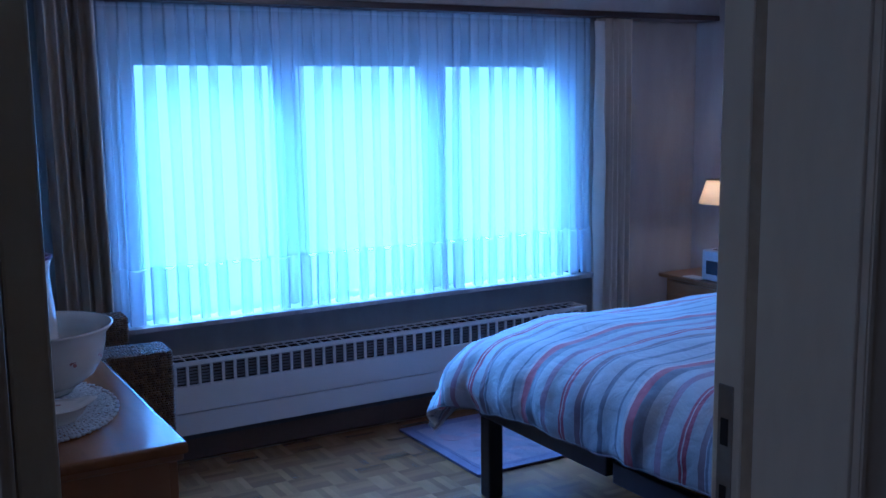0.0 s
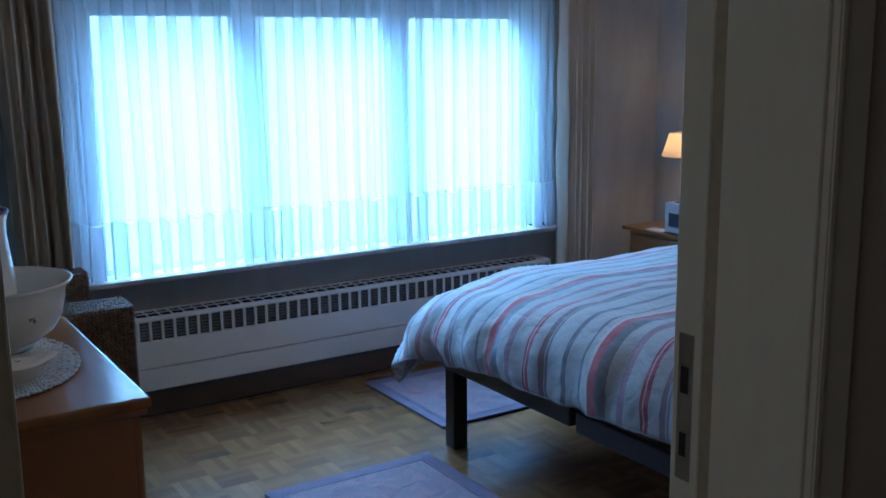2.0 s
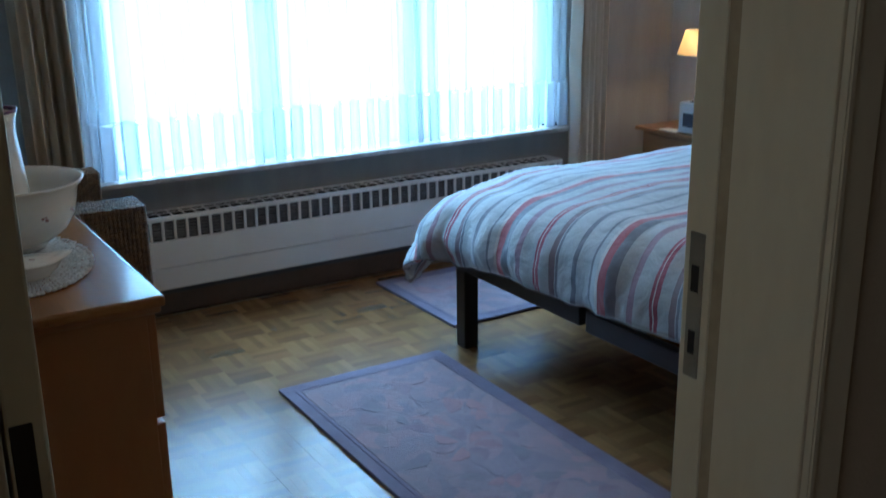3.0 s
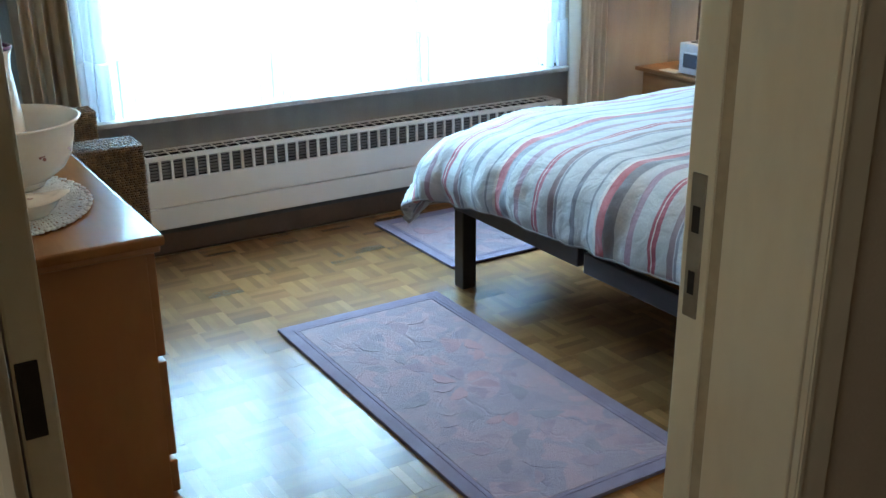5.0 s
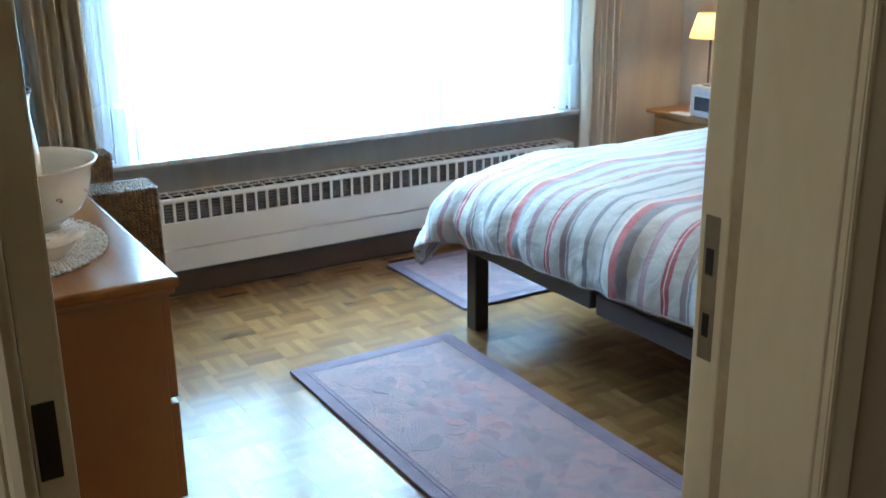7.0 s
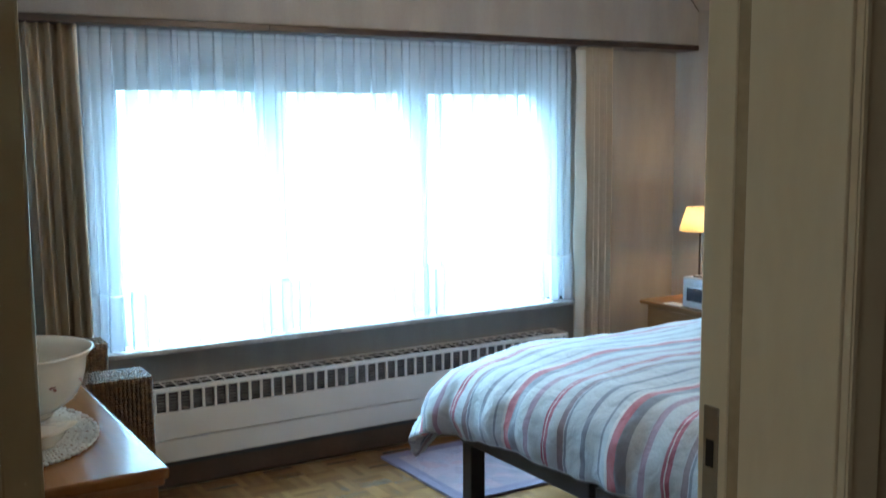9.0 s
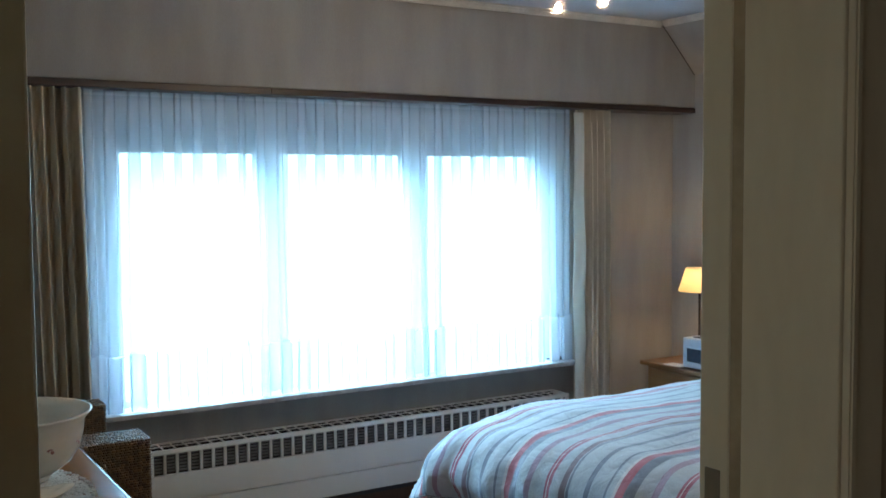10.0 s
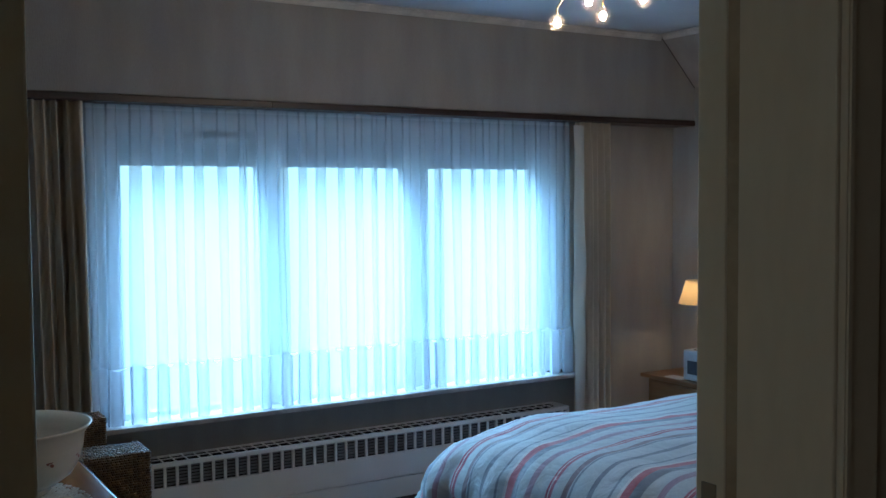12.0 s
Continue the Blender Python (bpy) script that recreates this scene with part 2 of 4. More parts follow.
def rug_material(name):
    m = material(name, (0.172, 0.110, 0.140), 0.95, (0.196, 0.122, 0.154), 5, bump=0.6, bump_scale=350, sheen=0.1)
    n, l = m.node_tree.nodes, m.node_tree.links
    b = n["Principled BSDF"]
    base = b.inputs["Base Color"].links[0].from_socket
    tc = n.new("ShaderNodeTexCoord")
    warp = n.new("ShaderNodeTexNoise")
    warp.inputs["Scale"].default_value = 4.5
    l.new(tc.outputs["Object"], warp.inputs[0])
    addv = n.new("ShaderNodeVectorMath")
    addv.operation = "MULTIPLY_ADD"
    addv.inputs[1].default_value = (0.3, 0.3, 0.0)
    l.new(warp.outputs[1], addv.inputs[0])
    l.new(tc.outputs["Object"], addv.inputs[2])
    vor = n.new("ShaderNodeTexVoronoi")
    vor.inputs["Scale"].default_value = 15
    l.new(addv.outputs[0], vor.inputs[0])
    ramp = n.new("ShaderNodeValToRGB")
    cr = ramp.color_ramp
    cr.elements[0].position, cr.elements[0].color = 0.0, (0.162, 0.112, 0.143, 1)
    cr.elements[1].position, cr.elements[1].color = 1.0, (0.146, 0.104, 0.140, 1)
    for p, c in ((0.3, (0.182, 0.128, 0.155)), (0.5, (0.258, 0.142, 0.158)), (0.64, (0.170, 0.126, 0.152)), (0.8, (0.226, 0.138, 0.155))):
        cr.elements.new(p).color = (*c, 1)
    sep = n.new("ShaderNodeSeparateColor")
    l.new(vor.outputs["Color"], sep.inputs[0])
    l.new(sep.outputs[0], ramp.inputs[0])
    mix = n.new("ShaderNodeMix")
    mix.data_type = "RGBA"
    mix.inputs["Factor"].default_value = 0.8
    l.new(base, mix.inputs["A"])
    l.new(ramp.outputs[0], mix.inputs["B"])
    l.new(mix.outputs["Result"], b.inputs["Base Color"])
    edge = n.new("ShaderNodeTexVoronoi")
    edge.feature = "DISTANCE_TO_EDGE"
    edge.inputs["Scale"].default_value = 6
    l.new(addv.outputs[0], edge.inputs[0])
    cut = n.new("ShaderNodeMapRange")
    cut.inputs["From Max"].default_value = 0.03
    l.new(edge.outputs[0], cut.inputs[0])
    where = n.new("ShaderNodeTexNoise")
    where.inputs["Scale"].default_value = 11
    l.new(tc.outputs["Object"], where.inputs[0])
    some = n.new("ShaderNodeMapRange")
    some.inputs["From Min"].default_value, some.inputs["From Max"].default_value = 0.47, 0.56
    l.new(where.outputs[0], some.inputs[0])
    both = n.new("ShaderNodeMath")
    both.operation = "MAXIMUM"
    l.new(cut.outputs[0], both.inputs[0])
    l.new(some.outputs[0], both.inputs[1])
    bp = n.new("ShaderNodeBump")
    bp.inputs["Strength"].default_value, bp.inputs["Distance"].default_value = 0.3, 0.006
    l.new(both.outputs[0], bp.inputs["Height"])
    l.new(b.inputs["Normal"].links[0].from_socket, bp.inputs["Normal"])
    l.new(bp.outputs[0], b.inputs["Normal"])
    return m


M["rug"] = rug_material("carved_mauve_rug_pile")
M["petal_rose"] = material("rose_rug_pile", (0.285, 0.155, 0.165), 0.95, (0.215, 0.126, 0.148), 14, bump=0.5, bump_scale=350)
M["petal_grey"] = material("grey_blue_rug_pile", (0.185, 0.145, 0.165), 0.95, (0.160, 0.118, 0.145), 14, bump=0.5, bump_scale=350)
M["petal_mauve"] = material("mauve_rug_pile", (0.230, 0.150, 0.172), 0.95, (0.180, 0.116, 0.146), 14, bump=0.5, bump_scale=350)
M["rug_border"] = material("plain_violet_rug_pile", (0.152, 0.112, 0.160), 0.95, (0.128, 0.094, 0.138), 12, bump=0.5, bump_scale=350)


# building helpers
random.seed(11)


def place_of(ob):
    p = Vector((0, 0, 0))
    while ob:
        p += ob.location
        ob = ob.parent
    return p


def finish(name, bm, mat, at=(0, 0, 0), smooth=False):
    me = bpy.data.meshes.new(name)
    bmesh.ops.translate(bm, verts=bm.verts, vec=-Vector(at))
    bmesh.ops.recalc_face_normals(bm, faces=bm.faces)
    bm.to_mesh(me)
    bm.free()
    me.materials.append(mat)
    if smooth:
        me.polygons.foreach_set("use_smooth", [True] * len(me.polygons))
    ob = new(name, me)
    return ob


def thing(name, at, label, category, group="", kind=""):
    ob = new(name)
    ob.empty_display_size = 0.05
    ob.location = at
    return tagged(ob, label, category, group, kind)


def part(name, bm, mat, parent, label="", smooth=False):
    ob = finish(name, bm, mat, place_of(parent), smooth)
    ob.parent = parent
    return tagged(ob, label)


def solo(name, bm, mat, at, label, category, group="", kind="", smooth=False):
    ob = finish(name, bm, mat, at, smooth)
    ob.location = at
    return tagged(ob, label, category, group, kind)


def add_box(bm, x0, x1, y0, y1, z0, z1):
    v = [bm.verts.new(p) for p in ((x0, y0, z0), (x1, y0, z0), (x1, y1, z0), (x0, y1, z0), (x0, y0, z1), (x1, y0, z1), (x1, y1, z1), (x0, y1, z1))]
    for f in ((0, 3, 2, 1), (4, 5, 6, 7), (0, 1, 5, 4), (1, 2, 6, 5), (2, 3, 7, 6), (3, 0, 4, 7)):
        bm.faces.new([v[i] for i in f])


def box(x0, x1, y0, y1, z0, z1, bevel=0.0, seg=2):
    bm = bmesh.new()
    add_box(bm, min(x0, x1), max(x0, x1), min(y0, y1), max(y0, y1), min(z0, z1), max(z0, z1))
    if bevel:
        bmesh.ops.bevel(bm, geom=list(bm.edges), offset=bevel, segments=seg, affect="EDGES", profile=0.6)
    return bm


def boxes(*rows):
    bm = bmesh.new()
    for r in rows:
        add_box(bm, *r)
    return bm


def lathe(profile, cx, cy, seg=40, bm=None):
    """A turned shape from (radius, height) pairs."""
    bm = bm or bmesh.new()
    rings = []
    for r, z in profile:
        rings.append([bm.verts.new((cx + r * math.cos(2 * math.pi * i / seg), cy + r * math.sin(2 * math.pi * i / seg), z)) for i in range(seg)])
    for a, b in zip(rings, rings[1:]):
        for i in range(seg):
            bm.faces.new((a[i], a[(i + 1) % seg], b[(i + 1) % seg], b[i]))
    return bm


def rod(points, r, seg=10):
    bm = bmesh.new()
    rings = []
    for i, p in enumerate(points):
        p = Vector(p)
        d = (Vector(points[min(i + 1, len(points) - 1)]) - Vector(points[max(i - 1, 0)])).normalized()
        u = d.orthogonal().normalized()
        w = d.cross(u)
        rings.append([bm.verts.new(p + r * (math.cos(2 * math.pi * k / seg) * u + math.sin(2 * math.pi * k / seg) * w)) for k in range(seg)])
    for a, b in zip(rings, rings[1:]):
        for i in range(seg):
            bm.faces.new((a[i], a[(i + 1) % seg], b[(i + 1) % seg], b[i]))
    bm.faces.new(rings[0][::-1])
    bm.faces.new(rings[-1])
    return bm


def ball(c, r, seg=20, squash=1.0):
    bm = bmesh.new()
    bmesh.ops.create_uvsphere(bm, u_segments=seg, v_segments=seg // 2, radius=r)
    bmesh.ops.scale(bm, vec=(1, 1, squash), verts=bm.verts)
    bmesh.ops.translate(bm, vec=c, verts=bm.verts)
    return bm


def grid_mesh(fn, nu, nv, bm=None):
    bm = bm or bmesh.new()
    vs = [[bm.verts.new(fn(i / nu, j / nv)) for j in range(nv + 1)] for i in range(nu + 1)]
    for i in range(nu):
        for j in range(nv):
            bm.faces.new((vs[i][j], vs[i + 1][j], vs[i + 1][j + 1], vs[i][j + 1]))
    return bm


def structure(name, bm, mat, label, category):
    return solo(name, bm, mat, (0, 0, 0), label, category, kind="structure")


# shell of the room
floor = structure("floor", boxes((-1.4, 4.7, -1.6, 4.75, -0.2, -0.008)), M["floor"], "varnished oak mosaic parquet floor", "floor")
structure("wall_north", boxes((XW - 0.2, WIN_L, YN, 4.8, 0, ZC), (WIN_R, XE + 0.2, YN, 4.8, 0, ZC), (WIN_L, WIN_R, YN, 4.8, 0, WIN_B - 0.003), (WIN_L, WIN_R, YN, 4.8, WIN_T, ZC)), M["wall"], "mottled taupe papered wall with a wide window", "wall")
structure("wall_upper", boxes((XW, XE, YU, YN - 0.002, 2.056, ZC)), M["wall"], "mottled taupe papered bulkhead above the curtain board", "wall")
structure("wall_east", boxes((XE, XE + 0.2, YS - 0.24, YN, 0, ZC)), M["wall"], "mottled taupe papered wall behind the bed", "wall")
structure("wall_west", boxes((XW - 0.2, XW, YS, YN, 0, ZC)), M["wall"], "mottled taupe papered wall behind the chest", "wall")
structure("wall_south", boxes((-1.4, DOOR_L - 0.06, YH, YS, 0, ZC), (DOOR_R + 0.03, XE + 0.2, YH, YS, 0, ZC), (DOOR_L - 0.06, DOOR_R + 0.03, YH, YS, DOOR_H + 0.03, ZC)), M["hall"], "plain painted wall with a doorway to the hall", "wall")
structure("ceiling", boxes((XW - 0.2, XE + 0.2, YS - 0.24, 4.8, ZC, ZC + 0.15)), M["ceiling"], "pale blue-grey matt painted ceiling", "ceiling")
slope = bmesh.new()
sx, sz = 4.139, 2.25
pv = [[slope.verts.new(p) for p in ((sx, y, ZC - 0.001), (XE - 0.001, y, sz), (XE - 0.001, y, ZC - 0.001))] for y in (YS + 0.002, YU - 0.002)]
slope.faces.new(pv[0])
slope.faces.new(pv[1][::-1])
for i in range(3):
    slope.faces.new((pv[0][i], pv[1][i], pv[1][(i + 1) % 3], pv[0][(i + 1) % 3]))
structure("ceiling_slope", slope, M["wall"], "taupe papered sloping ceiling above the bed", "ceiling")


def moulding(pts, along):
    """A small stepped cornice from a cross section, swept from one end to the other."""
    bm = bmesh.new()
    a, b = along
    r0 = [bm.verts.new(a(p)) for p in pts]
    r1 = [bm.verts.new(b(p)) for p in pts]
    for i in range(len(pts)):
        j = (i + 1) % len(pts)
        bm.faces.new((r0[i], r0[j], r1[j], r1[i]))
    bm.faces.new(r0)
    bm.faces.new(r1[::-1])
    return bm


CORN = [(0.002, -0.002), (0.036, -0.002), (0.036, -0.009), (0.024, -0.014), (0.022, -0.02), (0.014, -0.028), (0.012, -0.034), (0.002, -0.034)]
structure("cornice_north", moulding(CORN, (lambda p: (XW, YU - p[0], ZC + p[1]), lambda p: (sx - 0.002 - 0.0, YU - p[0], ZC + p[1]))), M["cornice"], "narrow cream cornice under the ceiling", "cornice")
structure("cornice_east", moulding(CORN, (lambda p: (sx - p[0] + 0.0, YS, ZC + p[1]), lambda p: (sx - p[0] + 0.0, YU - 0.047, ZC + p[1]))), M["cornice"], "narrow cream cornice under the ceiling", "cornice")
board = structure("curtain_board", box(XW, 1.749, YU - 0.012, YN - 0.004, 2.022, 2.053, 0.004), M["pelmet"], "dark stained wooden curtain board under the bulkhead", "curtain board")
part("board_length", box(1.751, XE - 0.002, YU - 0.010, YN - 0.004, 2.023, 2.053, 0.004), M["pelmet"], board)
edge = rod([(XE - 0.004, YU - 0.003, sz - 0.003), (sx + 0.02, YU - 0.003, ZC - 0.02)], 0.003, 6)
structure("slope_trim", edge, M["pelmet"], "thin dark trim along the sloping ceiling", "trim")
structure("baseboard", box(XW, XE - 0.002, 4.373, YN - 0.003, 0, 0.095, 0.004), M["plinth"], "dark brown wooden plinth under the radiator", "baseboard")
structure("baseboard_east", box(XE - 0.018, XE - 0.001, YS, 4.36, 0, 0.08, 0.003), M["plinth"], "dark brown wooden skirting along the wall", "baseboard")

# hall around the camera, with an assumed, unseen window of its own
structure("hall_wall_west", boxes((-1.4, -1.2, -1.6, YH, 0, 0.95), (-1.4, -1.2, -1.6, YH, 2.0, ZC), (-1.4, -1.2, -1.6, -0.65, 0.95, 2.0), (-1.4, -1.2, 0.35, YH, 0.95, 2.0)), M["hall"], "plain hall wall with an assumed window opening", "wall")
structure("hall_wall_south", boxes((-1.4, 2.6, -1.8, -1.6, 0, ZC)), M["hall"], "plain hall wall", "wall")
structure("hall_wall_east", boxes((2.4, 2.6, -1.6, YH, 0, ZC)), M["hall"], "plain hall wall", "wall")
structure("hall_ceiling", boxes((-1.4, 2.6, -1.8, YH, ZC, ZC + 0.15)), M["ceiling"], "plain hall ceiling", "ceiling")
structure("hall_floor", boxes((-1.2, 2.4, -1.6, YH, -0.008, 0.0)), M["pine_top"], "plain wooden hall floor", "floor")
# lamp added in the assumed opening to light the door jambs
area_lamp("assumed_hall_daylight", look((-1.22, -0.15, 1.475), (1.0, -0.15, 1.4)), 0.95, 1.0, HALL_LIGHT, (1.0, 0.95, 0.86))

# daylight from the upper sky through the window, ground and a pale glowing panel outside
area_lamp("window_daylight", look((2.27, 5.45, 2.0), (2.27, 5.45 - 0.766, 2.0 - 0.643)), 3.0, 1.6, SKY_LIGHT, (0.41, 0.76, 1.0), 74)
# self-lit panel stands in for the overexposed outdoors
backdrop_glow = glowing("glowing_backdrop", (0.50, 0.90, 1.0), OUTSIDE)
structure("backdrop", boxes((-25, 35, 16, 16.2, -3.0, 3.2)), backdrop_glow, "pale glowing panel standing in for the outdoors beyond the window", "backdrop")
structure("ground", boxes((-400, 400, 4.9, 800, -3.3, -3.0)), material("far_ground", (0.12, 0.14, 0.09), 0.95, scale=0.05), "green ground far below the window", "ground")


# door frame and door
def door_frame():
    t = thing("door_frame", (1.1, 0.95, 0), "cream painted door frame with a steel strike plate", "door frame", kind="structure")
    part("strike_jamb", box(DOOR_R, DOOR_R + 0.03, 1.024, YS + 0.004, 0, DOOR_H, 0.004), M["paint"], t)
    # groove between jamb and lining, browner to carry its shadow
    part("groove_strip", box(DOOR_R + 0.004, DOOR_R + 0.03, 1.0, 1.0245, 0, DOOR_H, 0.0), M["groove"], t, "recessed groove strip with its shade in the colour")
    part("lining", box(DOOR_R, DOOR_R + 0.03, YH - 0.004, 1.0005, 0, DOOR_H, 0.003), M["paint"], t)
    part("lining", box(DOOR_L - 0.06, DOOR_L - 0.033, YH - 0.004, YS - 0.002, 0, DOOR_H, 0.003), M["paint"], t)
    part("head", box(DOOR_L - 0.06, DOOR_R + 0.03, YH - 0.004, YS + 0.004, DOOR_H, DOOR_H + 0.03, 0.003), M["paint"], t)
    for name, x0, x1 in (("architrave", DOOR_R + 0.006, DOOR_R + 0.082), ("architrave", DOOR_L - 0.13, DOOR_L - 0.042)):
        s = 1 if x0 > 1 else -1
        i, o = (x0, x1) if s > 0 else (x1, x0)
        bm = boxes((min(i, i + s * 0.014), max(i, i + s * 0.014), YH - 0.019, YH - 0.002, 0, DOOR_H + 0.08), (min(i + s * 0.0145, o), max(i + s * 0.0145, o), YH - 0.013, YH - 0.002, 0, DOOR_H + 0.08))
        bmesh.ops.bevel(bm, geom=list(bm.edges), offset=0.003, segments=2, affect="EDGES")
        part(name, bm, M["paint"], t)
    part("architrave", box(DOOR_L - 0.13, DOOR_R + 0.082, YH - 0.018, YH - 0.002, DOOR_H + 0.006, DOOR_H + 0.08, 0.003), M["paint"], t)
    plate = part("strike_plate", box(DOOR_R - 0.0025, DOOR_R + 0.002, 1.038, 1.067, 0.945, 1.178, 0.0008, 1), M["steel"], t, "worn steel strike plate")
    part("latch_slot", box(DOOR_R - 0.0035, DOOR_R - 0.001, 1.045, 1.060, 1.085, 1.127), M["slot"], plate)
    part("bolt_slot", box(DOOR_R - 0.0035, DOOR_R - 0.001, 1.046, 1.059, 0.984, 1.022), M["slot"], plate)
    for z in (0.957, 1.055, 1.166):
        part("screw", lathe([(0.0, 0), (0.004, 0), (0.0, 0.001)], 0, 0, 10), M["steel"], plate).matrix_local = Matrix.Translation(Vector((DOOR_R - 0.0028, 1.053, z)) - place_of(plate)) @ pose(0, 0, 0, 0, -90, 0)


door_frame()


def door():
    t = thing("door", (0.15, 1.09, 0), "cream painted door standing open into the bedroom", "door", kind="structure")
    x0, x1, y0 = 0.1255, 0.168, 1.08
    leaf = part("leaf", box(x0, x1, y0, y0 + 0.84, 0.008, DOOR_H - 0.005, 0.004), M["paint"], t)
    for z in (0.25, 1.066, 1.93):
        part("hinge", box(x0 + 0.004, x1 - 0.0145, y0 - 0.0025, y0 + 0.002, z - 0.046, z + 0.046, 0.0008, 1), M["hinge"], t, "dark steel hinge plate")


door()


# window, shutter and curtains
def window():
    t = thing("window_1", (2.27, 4.6, WIN_B), "white three-light window with lowered roller shutters", "window", kind="structure")
    y0, y1 = 4.60, 4.665
    part("window_frame", boxes((WIN_L, WIN_L + 0.06, y0, y1, WIN_B, WIN_T), (WIN_R - 0.06, WIN_R, y0, y1, WIN_B, WIN_T), (WIN_L + 0.06, WIN_R - 0.06, y0, y1, WIN_T - 0.06, WIN_T), (WIN_L + 0.06, WIN_R - 0.06, y0, y1, WIN_B, WIN_B + 0.022)), M["frame"], t)
    panes = [(1.12, 1.765), (1.88, 2.565), (2.71, 3.41)]
    left = [WIN_L + 0.06, 1.82, 2.64]
    right = [1.815, 2.635, WIN_R - 0.06]
    for (a, b), l, r in zip(panes, left, right):
        s = part("sash", boxes((l, a, y0 - 0.012, y1 - 0.01, WIN_B + 0.0225, WIN_T - 0.06), (b, r, y0 - 0.012, y1 - 0.01, WIN_B + 0.0225, WIN_T - 0.06), (a, b, y0 - 0.012, y1 - 0.01, WIN_B + 0.0225, 0.642), (a, b, y0 - 0.012, y1 - 0.01, 1.93, WIN_T - 0.06)), M["frame"], t)
        pane = part("pane", box(a, b, 4.628, 4.634, 0.642, 1.93), M["glass"], s)
        pane.visible_shadow = False
        rows = [(l, r, 4.69, 4.70, 1.893, 2.03), (l, r, 4.69, 4.70, 1.765, 1.8842)]
        x = a
        while x < b:
            rows.append((x + 0.0105, x + 0.045, 4.69, 4.70, 1.884, 1.8932))
            x += 0.045
        sh = part("roller_shutter", boxes(*rows), M["shutter"], t, "grey roller shutter partly lowered")
        for z in (1.767, 1.807, 1.847, 1.896, 1.936, 1.976):
            part("slat", box(l, r, 4.686, 4.6895, z, z + 0.036, 0.001, 1), M["shutter"], sh)


window()
sill = box(0.80, 3.572, 4.40, 4.60, WIN_B, 0.622, 0.005)
structure("window_sill", sill, M["sill"], "pale marble window sill", "window sill")


def pleats(x0, x1, y, z0, z1, pitch, swing, deep, seed, n_per=16, nz=10, gather=0.0, wild=0.5, share=1.0, second=0.0, lean=0.0, start=0.0):
    """A hanging cloth with folded pleats that wander slightly on the way down."""
    rnd = random.Random(seed)
    count = max(1, round((x1 - x0) / pitch))
    ph = [rnd.uniform(-wild, wild) for _ in range(count + 2)]
    am = [rnd.uniform(1 - 0.55 * wild, 1 + 0.5 * wild) for _ in range(count + 2)]

    def fn(u, v):
        v = start + (1 - start) * v
        s = u * count
        k = int(min(s, count - 1e-6))
        f = s - k
        e = f * f * (3 - 2 * f)
        a = am[k] * (1 - e) + am[k + 1] * e
        p = ph[k] * (1 - e) + ph[k + 1] * e
        w = 2 * math.pi * s + p * (0.6 + 0.8 * v * share)
        loose = 1 - gather * v ** 6
        fade = min(1.0, u * count, (1 - u) * count)
        x = x0 + (x1 - x0) * u + lean * (1 - v) + swing * a * fade * (math.sin(w) + second * math.sin(2.0 * w + 2.6 * p)) * (0.85 + 0.3 * (1 - v * share))
        return (x, y + deep * a * math.cos(w) * loose, z0 + (z1 - z0) * v)
    return grid_mesh(fn, count * n_per, nz)


